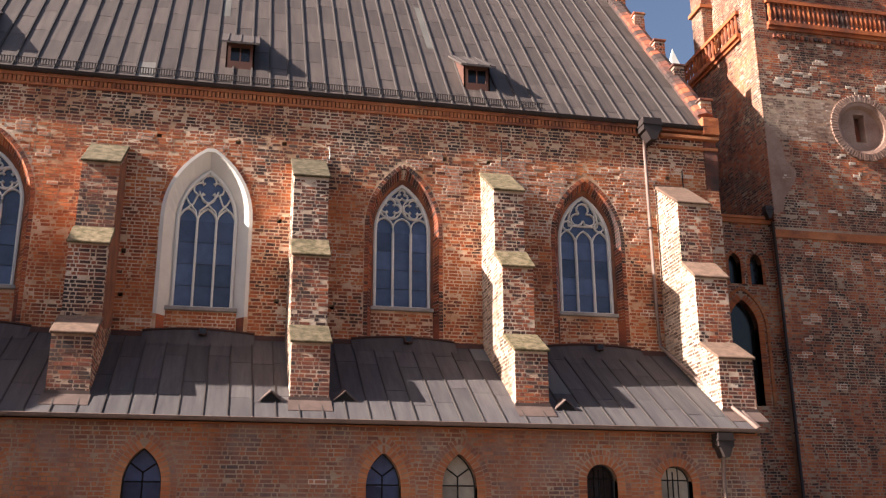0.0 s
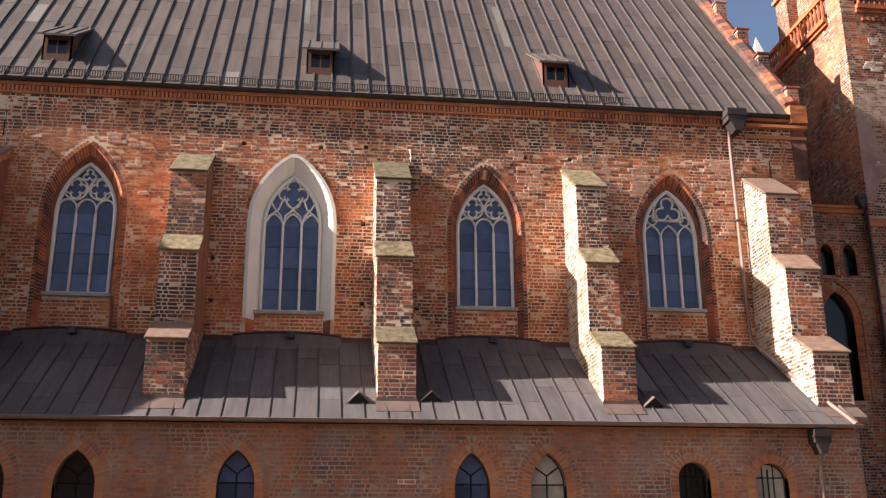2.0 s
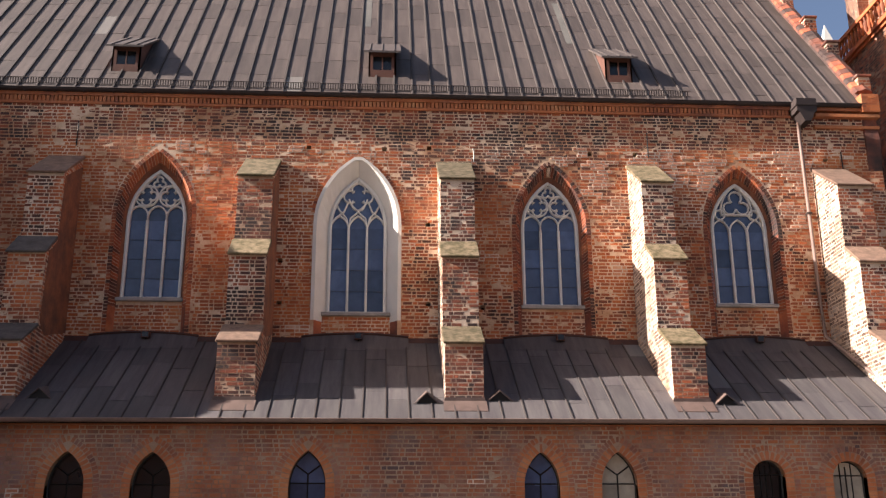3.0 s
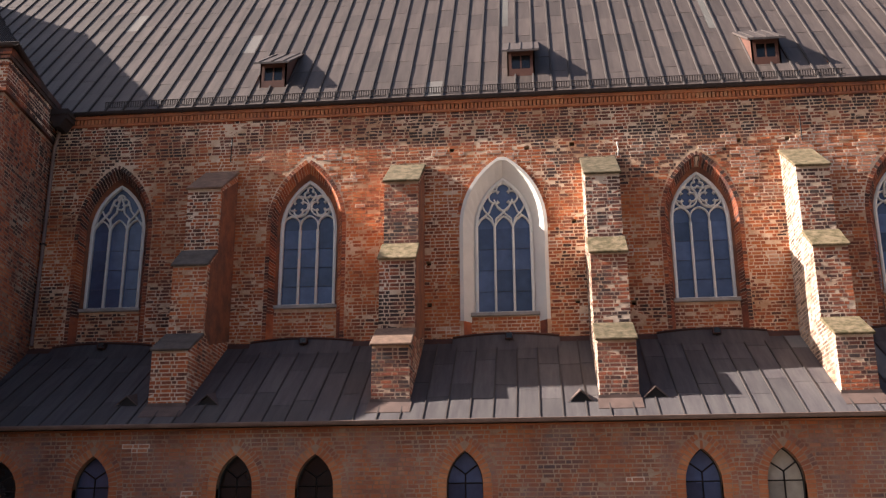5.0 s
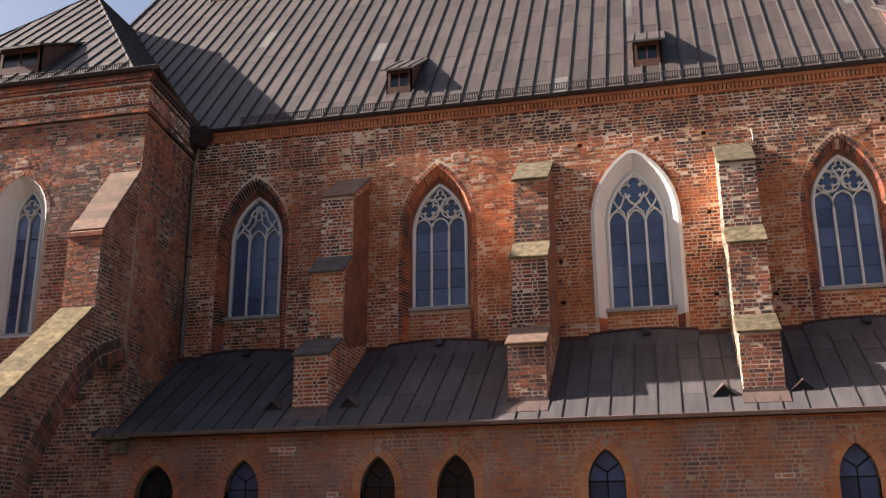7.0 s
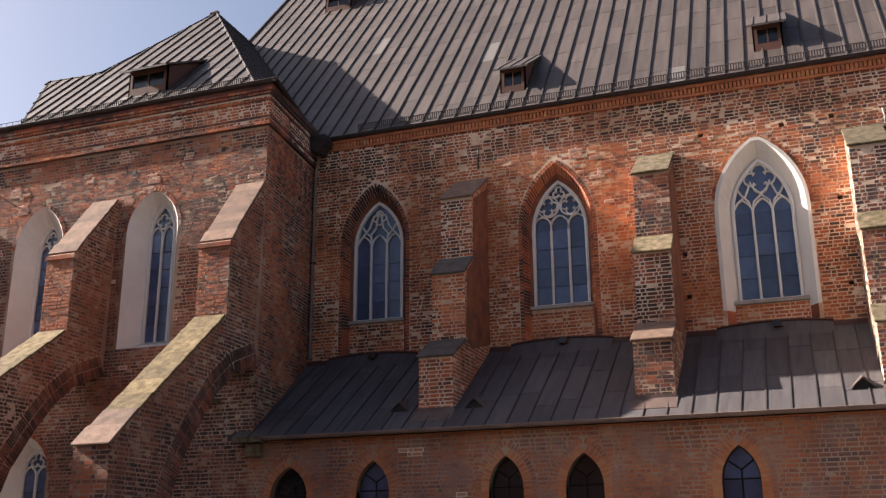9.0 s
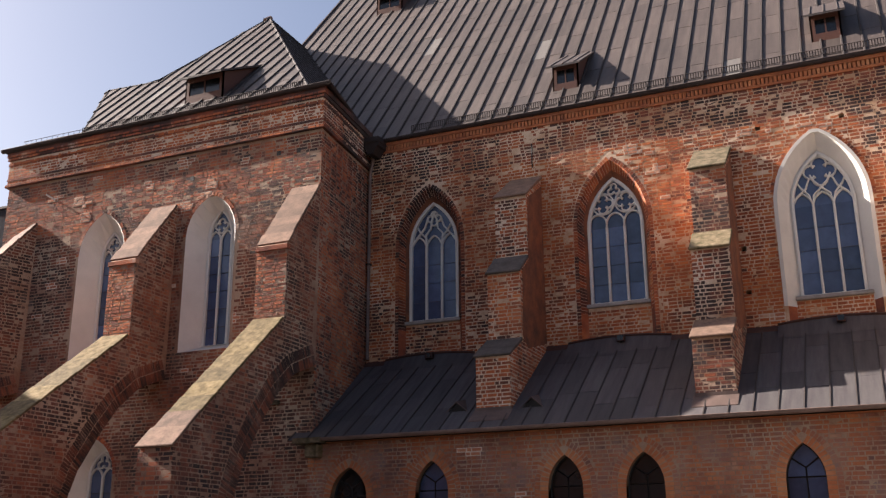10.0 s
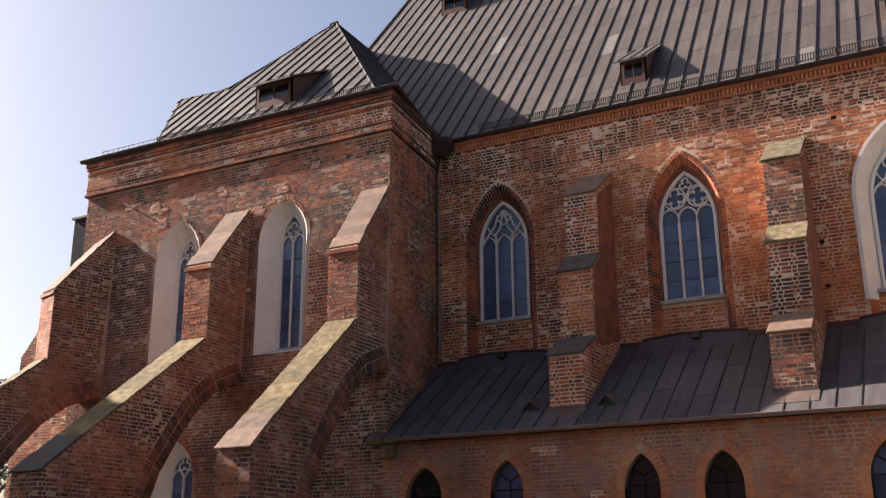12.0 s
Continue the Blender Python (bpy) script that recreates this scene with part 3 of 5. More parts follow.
def upper_window(k, x, s, sp, a, w, oa):
    look_ = "white stone tracery window with dark blue leaded glass"
    win = holder(f"window_{k + 1}", look_ + (" in a broad white plaster surround" if k == 2 else " in a splayed rendered reveal"), "window", "upper windows", "structure")
    inner = pointed(x, GW, s, sp, a - sp)
    outer = pointed(x, w, s - 0.3, sp, oa - sp)
    yg = YW + 0.42
    # niche below the sill: rendered cheeks and a brick apron set back
    ya = YW + 0.24
    wa = w + (GW - w) * 0.24 / 0.42
    for s_ in (-1, 1):
        xo, xi = x + s_ * w / 2, x + s_ * wa / 2
        mesh("cheek", ([(xo, YW - 0.006, NICHE), (xi, ya + 0.01, NICHE), (xi, ya + 0.01, s - 0.29), (xo, YW - 0.006, s - 0.29)], [(0, 1, 2, 3)]), BRICK_DARK, win, "brick cheek of the niche below the sill")
    apron = mesh("apron", box(x - wa / 2 - 0.02, x + wa / 2 + 0.02, ya, yg + 0.1, NICHE, s - 0.12), MORTAR_NAVE, win, "brick apron below the sill")
    brickwork(apron, [(x - wa / 2, NICHE), (x + wa / 2, NICHE), (x + wa / 2, s - 0.13), (x - wa / 2, s - 0.13)], front(ya), BRICK, (), 400 + k)
    # reveal
    if k == 2:
        mesh("reveal", splay(jambs(outer), jambs(pointed(x, GW, s - 0.3, sp, a - sp)), YW - 0.015, yg, None, k), PLASTER, win, "smooth white plaster splay")
        band = jambs(outer)
        b2 = jambs(pointed(x, w + 0.2, s - 0.3, sp, oa - sp + 0.1))
        n = 40
        p, q = resample(band, n), resample(b2, n)
        v = [(a_[0], YW - 0.03, a_[1]) for a_ in p] + [(a_[0], YW - 0.03, a_[1]) for a_ in q] + [(a_[0], YW + 0.02, a_[1]) for a_ in q] + [(a_[0], YW + 0.02, a_[1]) for a_ in p]
        f = [(r * n + i, r * n + i + 1, ((r + 1) % 4) * n + i + 1, ((r + 1) % 4) * n + i) for r in range(4) for i in range(n - 1)]
        mesh("surround", (v, f), PLASTER, win, "white plaster band round the opening")
        mesh("hood_bricks", arch_bricks(b2[1:-1], front(YW), 0.1, k, 0.1, 0.01), BRICK_PALE, win)
    else:
        mid = pointed(x, (w + GW) / 2, s - 0.3, sp, (oa + a) / 2 - sp)
        bed = pointed(x, w + 0.03, s - 0.3, sp, oa - sp + 0.02)
        mesh("reveal_bed", splay(jambs(bed), jambs(pointed(x, (w + GW) / 2 + 0.03, s - 0.3, sp, (oa + a) / 2 - sp + 0.02)), YW + 0.02, YW + 0.23, None, k), MORTAR, win)
        mesh("reveal_bricks", splay(jambs(outer), jambs(mid), YW - 0.01, YW + 0.21, 0.1, k), BRICK_DARK, win, "toothed bricks of the splayed reveal")
        mesh("reveal", splay(jambs(mid), jambs(pointed(x, GW, s - 0.3, sp, a - sp)), YW + 0.205, yg, None, k), COAT, win, "worn orange-brown render round the glass")
        mesh("arch_bricks", arch_bricks(jambs(pointed(x, w, NICHE, sp, oa - sp)), front(YW), 0.125, k, 0.1, 0.012), BRICK_DARK, win, "bricks on edge round the opening")
    # stone frame, mullions and tracery
    mesh("stone_frame", ribbon(inner, 0.10, yg - 0.13, yg + 0.02, True), WHITE, win, "white stone frame")
    third = GW / 3
    for c in (-0.5, 0.5):
        mesh("mullion", ribbon([(x + c * third, s), (x + c * third, sp)], 0.07, yg - 0.1, yg + 0.01), WHITE, win)
    mesh("tracery", join(*[ribbon(p, 0.047, yg - 0.09, yg + 0.01, cl) for p, cl in tracery(k, x, sp, a, GW / 2)]), WHITE, win, "white stone tracery in the arched head")
    # glass: three lights of panes between cross bars, one pane for the head
    rows = 4
    for c in (-1, 0, 1):
        for r in range(rows):
            z0, z1 = s + (sp - s) * r / rows, s + (sp - s) * (r + 1) / rows
            t = random.Random(k * 100 + r * 7 + c).uniform(-0.006, 0.006)
            x0, x1 = x + (c - 0.5) * third + 0.01, x + (c + 0.5) * third - 0.01
            mesh("pane", ([(x0, yg + t, z0), (x1, yg - t, z0), (x1, yg - t * 0.5, z1), (x0, yg + t * 0.5, z1)], [(0, 1, 2, 3)]), GLASS, win)
            if r:
                mesh("saddle_bar", tube([(x0, yg - 0.015, z0), (x1, yg - 0.015, z0)], 0.007, 5), LEAD, win)
    head = [p for p in inner if p[1] >= sp - 0.001]
    mesh("pane", ([(p[0], yg + 0.004, p[1]) for p in head], [tuple(range(len(head)))]), GLASS, win)
    sill = mesh("sill", box(x - wa / 2 - 0.02, x + wa / 2 + 0.02, ya - 0.09, yg + 0.1, s - 0.13, s - 0.02), SILL, win, "pale grey stone sill")
    rounded_edges(sill, 0.015)
    # floodlight under the window
    fl = holder("floodlight", "small dark floodlight on the aisle roof below a window", "floodlight", "floodlights")
    xf = x + 0.1
    zf = aisle_z(YW - 0.2)
    mesh("housing", box(xf - 0.11, xf + 0.11, YW - 0.34, YW - 0.12, zf + 0.14, zf + 0.32), RUST, fl)
    mesh("bracket", tube([(xf, YW - 0.22, zf - 0.02), (xf, YW - 0.22, zf + 0.16)], 0.025, 6), IRON, fl)
    mesh("lens", box(xf - 0.085, xf + 0.085, YW - 0.345, YW - 0.335, zf + 0.16, zf + 0.30), GLASS_DARK, fl)


for k, row in enumerate(UPPER):
    upper_window(k, *row)

# ---------------------------------------------------------------- cornice under the eaves
cornice = tagged(mesh("cornice", join(box(XIN - 0.4, XEND - 0.03, YW - 0.05, YW + 0.3, 14.70, 14.78), box(XIN - 0.4, XEND - 0.03, YW - 0.07, YW + 0.3, 14.96, 15.08)), BRICK_NEW), "orange brick cornice with a row of upright bricks", "cornice", kind="structure")
rng = random.Random(5)
v, f = [], []
x = XIN - 0.1
while x < 12.4:
    k = len(v)
    b = box(x, x + 0.085, YW - 0.04 - rng.uniform(0, 0.012), YW + 0.02, 14.79, 14.95)
    v += b[0]
    f += [tuple(i + k for i in q) for q in b[1]]
    x += 0.118
tagged(mesh("dentils", (v, f), BRICK_NEW, cornice, "row of upright orange bricks"), kind="stuff")
brickwork(cornice, [(XIN - 0.4, 14.96), (XEND - 0.03, 14.96), (XEND - 0.03, 15.2), (XIN - 0.4, 15.2)], front(YW - 0.07), BRICK_NEW, (), 14)

# ---------------------------------------------------------------- aisle wall with its low windows
LOWER = [(-13.28, 1.08, 4.07), (-10.86, 0.92, 4.14), (-7.3, 0.88, 4.13), (-5.35, 0.92, 4.12), (-1.76, 0.86, 4.15), (3.75, 0.84, 4.13), (5.6, 0.86, 4.13)]
ROUND = [(9.22, 0.8, 3.94), (11.2, 0.84, 3.92)]
XLE = 13.62
open_l = [pointed(x, w, 1.6, a - 0.78, 0.78) for x, w, a in LOWER] + [rounded(x, w, 1.6, a - 0.38, 0.38) for x, w, a in ROUND]
grow_l = [pointed(x, w + 0.72, 1.6, a - 0.78, 1.17) for x, w, a in LOWER] + [rounded(x, w + 0.72, 1.6, a - 0.38, 0.75) for x, w, a in ROUND]
face_l = [(XIN - 0.05, 0), (XLE, 0), (XLE, 4.72), (XIN - 0.05, 4.72)]
wall_aisle = tagged(mesh("wall_aisle", prism("y", face_l, YL, YL + 0.7, open_l), MORTAR_RED), "patched orange and grey-red brick wall of the low aisle", "wall", kind="structure")
brickwork(wall_aisle, face_l, front(YL), BRICK_LOW, grow_l, 21, (-1.2, 3.2, 2.9, 4.7), 0.003, fixes=repairs(-12.0, 12.5, 2.0, 4.5, 8, 341, True), fix_mat=BRICK_FIX)
mesh("end_face", ([(XLE + 0.002, YL, 0), (XLE + 0.002, YW, 0), (XLE + 0.002, YW, 7.4), (XLE + 0.002, YL, 4.8)], [(0, 1, 2, 3)]), MORTAR, wall_aisle)


def low_window(k, outline, x, w, a):
    glass = (GLASS_DARK, GLASS, GLASS_DARK, GLASS_DARK, GLASS, GLASS, GLASS_REFLECTION, GLASS_DARK, GLASS_REFLECTION)[k]
    words = ("dark boarded", "blue-grey", "dim", "dark", "blue-grey", "blue-grey", "pale reflecting", "dim", "pale reflecting")[k]
    win = holder(f"window_{k + 6}", f"low arched window with {words} glass and dark iron bars", "window", "low aisle windows", "structure")
    y = YL + 0.24
    line = jambs(outline)
    mesh("arch_bricks", arch_bricks(line, front(YL), 0.21, 40 + k, 0.1, 0.010), BRICK_NEW, win, "orange bricks set round the opening")
    ring2 = jambs(pointed(x, w + 0.44, 1.6, a - 0.78, 1.02) if k < 7 else rounded(x, w + 0.44, 1.6, a - 0.38, 0.6))
    mesh("outer_arch_bricks", arch_bricks(ring2, front(YL), 0.13, 70 + k, 0.09, 0.008), BRICK_LOW, win, "outer ring of bricks")
    n = len(line)
    v = [(p[0], YL - 0.004, p[1]) for p in line] + [(p[0], y + 0.02, p[1]) for p in line]
    mesh("reveal", (v, [(i, i + 1, n + i + 1, n + i) for i in range(n - 1)]), BRICK_NEW, win)
    # panes between the bars
    sp = a - 0.78 if k < 7 else a - 0.38
    zs = [1.6, 2.2, 2.75, sp + 0.04]
    for r in range(3):
        for c in (-1, 0):
            x0, x1 = x + c * w / 2, x + (c + 1) * w / 2
            t = random.Random(k * 31 + r * 5 + c).uniform(-0.012, 0.012)
            mesh("pane", ([(x0, y + t, zs[r]), (x1, y - t, zs[r]), (x1, y - t, zs[r + 1]), (x0, y + t, zs[r + 1])], [(0, 1, 2, 3)]), glass, win)
    head = [p for p in outline if p[1] >= sp - 0.001]
    mesh("pane", ([(p[0], y + 0.003, p[1]) for p in head], [tuple(range(len(head)))]), glass, win)
    bars = [ribbon([(p[0], p[1]) for p in outline], 0.055, y - 0.03, y + 0.01, True), ribbon([(x, 1.6), (x, sp + 0.25)], 0.035, y - 0.03, y + 0.01)]
    bars += [ribbon([(x - w / 2, z), (x + w / 2, z)], 0.03, y - 0.028, y + 0.01) for z in zs[1:]]
    if k < 7:
        bars += [ribbon([(x, sp + 0.25), (x + s_ * w * 0.40, sp + 0.50)], 0.035, y - 0.03, y + 0.01) for s_ in (-1, 1)]
    else:
        bars += [ribbon([(x + s_ * w / 6, 1.6), (x + s_ * w / 6, a - 0.04)], 0.028, y - 0.03, y + 0.01) for s_ in (-1, 1)]
    mesh("iron_bars", join(*bars), IRON, win, "dark iron glazing bars")


for k, o in enumerate(open_l):
    x, w, a = (LOWER + ROUND)[k]
    low_window(k, o, x, w, a)


# ---------------------------------------------------------------- sheet roofs
def sheet_roof(name, label, foot, slope, x0, x1, step, mat, lengths, seed, top=None, clip=None, rib=0.032):
    """A standing-seam roof over the plane that rises from foot=(y, z): strips of sheets with raised seams between."""
    y0, z0 = foot
    roof = holder(name, label, "roof", kind="structure")
    rng = random.Random(seed)
    up = Vector((0, 1, slope)).normalized()
    nrm = Vector((0, -slope, 1)).normalized()
    n = round((x1 - x0) / step)
    for i in range(n + 1):
        xa, xb = x0 + (x1 - x0) * i / n, x0 + (x1 - x0) * (i + 1) / n
        lo, hi = 0.0, top
        if clip:
            span = clip((xa + xb) / 2)
            if not span:
                continue
            lo, hi = span
        at = lambda x, s, d=0.0: tuple(Vector((x, y0, z0)) + up * s + nrm * d)
        # raised seam on the strip's left edge; default rib widened to take in its shadow
        sl, sh = (clip(xa) or (lo, lo)) if clip else (lo, hi)
        if sh - sl > 0.05:
            v = [at(xa + e, s, d) for s in (sl, sh) for e, d in ((-rib, -0.005), (-rib * 0.7, rib * 1.7), (rib * 0.7, rib * 1.7), (rib, -0.005))]
            mesh("seam", (v, [(0, 1, 5, 4), (1, 2, 6, 5), (2, 3, 7, 6), (0, 3, 2, 1), (4, 5, 6, 7)]), SEAM, roof)
        if i == n:
            break
        left = (clip(xa + 0.01) or (lo, lo)) if clip else (lo, hi)
        right = (clip(xb - 0.01) or (lo, lo)) if clip else (lo, hi)
        lo, hi = min(left[0], right[0]), max(left[1], right[1])
        hold = lambda s, span: min(max(s, span[0]), span[1])
        v, f, s = [], [], lo
        s2 = lo + rng.uniform(0.3, 1.0) * lengths
        while s < hi - 0.01:
            e = min(s2, hi)
            k = len(v)
            a, b = rng.uniform(0.0, 0.006), rng.uniform(0.0, 0.006)
            v += [at(xa, hold(s, left), a + 0.006), at(xb, hold(s, right), b + 0.006), at(xb, hold(e, right), b), at(xa, hold(e, left), a), at(xa, hold(s, left), -0.02), at(xb, hold(s, right), -0.02)]
            f += [(k, k + 1, k + 2, k + 3), (k, k + 4, k + 5, k + 1)]
            s, s2 = e, e + lengths * rng.uniform(0.9, 1.1)
        mesh("sheet_strip", (v, f), mat, roof)
    return roof


LEN_A = math.hypot(1, AISLE_S)
aisle_roof = sheet_roof("aisle_roof", "brown standing-seam sheet metal roof of the low aisle", (YG, Z_GUT), AISLE_S, XIN - 0.535, 13.45, 0.555, ROOF_LOW, 2.2, 31, (YW - YG + 0.02) * LEN_A, rib=0.02)
mesh("roof_bed", prism("x", [(YG + 0.05, Z_GUT - 0.1), (YW, aisle_z(YW) - 0.1), (YW, 6.6), (YL + 0.1, 4.78)], XIN - 0.4, 13.4), SEAM, aisle_roof)
mesh("verge_flashing", tube([(13.48, YG, Z_GUT + 0.03), (13.48, YW, aisle_z(YW) + 0.05)], 0.06, 6), LEADW, aisle_roof, "brown flashing along the roof's end")
mesh("wall_flashing", prism("x", [(YW - 0.1, aisle_z(YW - 0.1) + 0.01), (YW - 0.02, aisle_z(YW) + 0.1), (YW + 0.02, aisle_z(YW) + 0.1), (YW + 0.02, aisle_z(YW - 0.1))], XIN - 0.4, 13.4), RUST, aisle_roof, "rust-brown flashing where the roof meets the wall")
for k, (x, s, *_) in enumerate(UPPER):
    p = [(x - 1.5 + 3.0 * i / 14, aisle_z(YW) + 0.10 + 0.10 * math.sin(math.pi * i / 14) ** 0.8) for i in range(15)]
    v = [(px, YW - 0.02, pz) for px, pz in p] + [(px, YW - 0.5, aisle_z(YW - 0.5) + 0.012) for px, pz in p]
    mesh("raised_sheet", (v, [(i, i + 1, i + 16, i + 15) for i in range(14)]), ROOF_LOW, aisle_roof, "roof sheet dressed up below a window", True)
    mesh("rust_edge", tube([(px, YW - 0.03, pz + 0.02) for px, pz in p], 0.035, 5), RUST, aisle_roof, "rust-brown edge strip")


def half_round(x0, x1, y, z, r):
    """A half-round gutter along x, with thickness and a rolled front lip."""
    n = 8
    prof = [(y - r * math.cos(math.pi * i / n), z - r * math.sin(math.pi * i / n)) for i in range(n + 1)]
    prof += [(y + (r - 0.012) * math.cos(math.pi * i / n), z - (r - 0.012) * math.sin(math.pi * i / n)) for i in range(n + 1)]
    return prism("x", prof, x0, x1)


g = tagged(mesh("gutter_aisle", join(half_round(XIN - 0.1, 13.55, YG - 0.08, Z_GUT + 0.0, 0.085), tube([(XIN - 0.1, YG - 0.165, Z_GUT), (13.55, YG - 0.165, Z_GUT)], 0.013, 6)), LEADW), "half-round brown metal gutter of the aisle roof", "gutter", kind="structure")
mesh("fascia", box(XIN, 13.55, YG + 0.0, YG + 0.04, Z_GUT - 0.07, Z_GUT - 0.01), LEADW, g)
mesh("eave_board", box(XIN, 13.5, YL - 0.09, YL + 0.1, 4.73, 4.80), BRICK_NEW, g, "orange-washed board under the eaves")

# small triangular roof vents
for x, y in ((-10.4, 24.85), (-8.3, 24.83), (1.05, 24.68), (2.86, 24.8), (8.5, 24.66)):
    vent = holder("roof_vent", "small triangular brown metal vent on the aisle roof", "roof vent", "roof vents")
    z = aisle_z(y)
    w, h, d = 0.26, 0.24, 0.6
    a, b, c = (x - w, y, z + 0.01), (x + w, y, z + 0.01), (x, y - 0.02, z + h)
    back = (x, y + d, aisle_z(y + d) + 0.01)
    o = 0.05
    v = [(x - w - o, y - 0.06, z - 0.0), (x, y - 0.08, z + h + 0.03), back, (x - w - o, y - 0.06, z - 0.02), (x, y - 0.08, z + h), (x + w + o, y - 0.06, z - 0.0), (x + w + o, y - 0.06, z - 0.02)]
    mesh("hood", (v, [(0, 1, 2), (1, 5, 2), (0, 3, 4, 1), (1, 4, 6, 5)]), SHEETB, vent)
    # black sheet in place of the shade inside the hood
    mesh("grille", ([a, b, c], [(0, 1, 2)]), IRON, vent, "black sheet for the shaded mouth of the vent")

# nave roof
XV = -22.2
TOP_N = 13.0 * math.hypot(1, NAVE_S)
nave_roof = sheet_roof("nave_roof", "steep brown-grey standing-seam metal roof of the nave", (YE, Z_EAVE), NAVE_S, XV, 14.75, 0.56, ROOF, 1.55, 32, TOP_N)
mesh("roof_bed", prism("x", [(YE + 0.1, Z_EAVE - 0.02), (YE + 13, nave_z(YE + 13) - 0.12), (YE + 26, Z_EAVE)], XV + 0.02, 14.7), SEAM, nave_roof)
mesh("verge", tube([(XV, YE, Z_EAVE + 0.03), (XV, YE + 13, nave_z(YE + 13) + 0.03)], 0.07, 6), GUTTER, nave_roof)
g = tagged(mesh("gutter_nave", join(half_round(XIN - 0.4, 14.9, YE + 0.01, Z_EAVE + 0.0, 0.10), tube([(XIN - 0.4, YE - 0.09, Z_EAVE + 0.0), (14.9, YE - 0.09, Z_EAVE + 0.0)], 0.016, 6)), GUTTER), "dark half-round metal gutter along the nave eaves", "gutter", kind="structure")
for i in range(34):
    x = -14.2 + i * 0.86
    mesh("gutter_bracket", box(x, x + 0.03, YE - 0.1, YE + 0.08, Z_EAVE - 0.115, Z_EAVE - 0.1), GUTTER, g)


def snow_guard(x0, x1, foot, slope, label, s=0.14):
    y, z = foot
    yy, zz = y + s, z + s * slope
    bars = [tube([(x0, yy, zz + 0.06), (x1, yy, zz + 0.06)], 0.010, 4), tube([(x0, yy - 0.02, zz + 0.24), (x1, yy - 0.02, zz + 0.24)], 0.012, 4)]
    guard = tagged(mesh("snow_guard", join(*bars), SEAM), label, "snow guard", "snow guards")
    n = int((x1 - x0) / 0.075)
    tagged(mesh("slats", join(*[box(x0 + i * 0.075, x0 + i * 0.075 + 0.03, yy - 0.02, yy, zz + 0.04, zz + 0.25) for i in range(n)]), SEAM, guard), kind="stuff")
    return guard


snow_guard(XIN + 1.2, 9.4, (YE, Z_EAVE), NAVE_S, "low metal snow guard above the nave gutter")


def dormer(x, w, y, z0, z1, over, label, group, zfun, foot_slope=0.18):
    """A small shed dormer: cheeks, framed window and a sheet roof that runs back into the slope."""
    d = holder("roof_dormer", label, "dormer", group)
    yb = y
    while zfun(yb) < z1 + 0.1 + (yb - y) * foot_slope and yb < y + 4:
        yb += 0.05
    for s_ in (-1, 1):
        xx = x + s_ * w / 2
        v = [(xx, y, z0 - 0.25), (xx, y, z1), (xx, yb, z1 + (yb - y) * foot_slope)]
        v += [(xx - s_ * 0.05, *p[1:]) for p in v]
        mesh("cheek", (v, [(0, 1, 2), (3, 5, 4), (0, 3, 4, 1), (1, 4, 5, 2)]), WOOD, d, "brown cheek")
    o = 0.15
    rv = [(x - w / 2 - o, y - over, z1 + 0.02 - over * foot_slope), (x + w / 2 + o, y - over, z1 + 0.02 - over * foot_slope), (x + w / 2 + o, yb + 0.2, z1 + 0.02 + (yb + 0.2 - y) * foot_slope), (x - w / 2 - o, yb + 0.2, z1 + 0.02 + (yb + 0.2 - y) * foot_slope)]
    rv2 = [(a, b, c + 0.07) for a, b, c in rv]
    mesh("dormer_roof", (rv + rv2, [(0, 3, 2, 1), (4, 5, 6, 7), (0, 1, 5, 4), (1, 2, 6, 5), (3, 0, 4, 7), (2, 3, 7, 6)]), ROOF, d, "grey sheet roof of the dormer")
    for i in range(3):
        xs = x - w / 2 - o + (w + 2 * o) * (i + 0.5) / 3
        mesh("roof_seam", tube([(xs, y - over, z1 + 0.10 - over * foot_slope), (xs, yb, z1 + 0.10 + (yb - y) * foot_slope)], 0.02, 5), SEAM, d)
    fr = prism("y", [(x - w / 2, z0 - 0.25), (x + w / 2, z0 - 0.25), (x + w / 2, z1), (x - w / 2, z1)], y, y + 0.06, [[(x - w / 2 + 0.14, z0 + 0.12), (x + w / 2 - 0.14, z0 + 0.12), (x + w / 2 - 0.14, z1 - 0.16), (x - w / 2 + 0.14, z1 - 0.16)]])
    frame_ = mesh("front_frame", fr, WOOD, d, "brown wooden front")
    mesh("pane", box(x - w / 2 + 0.12, x + w / 2 - 0.12, y + 0.04, y + 0.05, z0 + 0.1, z1 - 0.14), GLASS_DARK, frame_)
    mesh("glazing_bar", box(x - 0.02, x + 0.02, y + 0.01, y + 0.05, z0 + 0.12, z1 - 0.16), WOOD, frame_)
    return d


for x in (-8.12, -0.18, 7.35):
    dormer(x, 0.86, 28.72, 16.3, 17.05, 0.28, "small brown shed dormer with a dark window on the nave roof", "nave dormers", nave_z, 0.66)
dormer(-18.4, 1.3, 36.4, 25.7, 26.5, 0.3, "small brown shed dormer high on the nave roof", "nave dormers", nave_z, 0.66)
for x0, ya, yb, label in ((6.1, 30.7, 33.2, "pale"), (-0.85, 31.4, 34.0, "pale")):
    v = [(x0, ya, nave_z(ya) + 0.02), (x0 + 0.24, ya, nave_z(ya) + 0.02), (x0 + 0.24, yb, nave_z(yb) + 0.02), (x0, yb, nave_z(yb) + 0.02)]
    mesh("repair_sheet", (v, [(0, 1, 2, 3)]), plain("pale repair sheet", (0.15, 0.14, 0.125), 0.6, 0.1, var=0.25), nave_roof, "paler newer roof sheet")

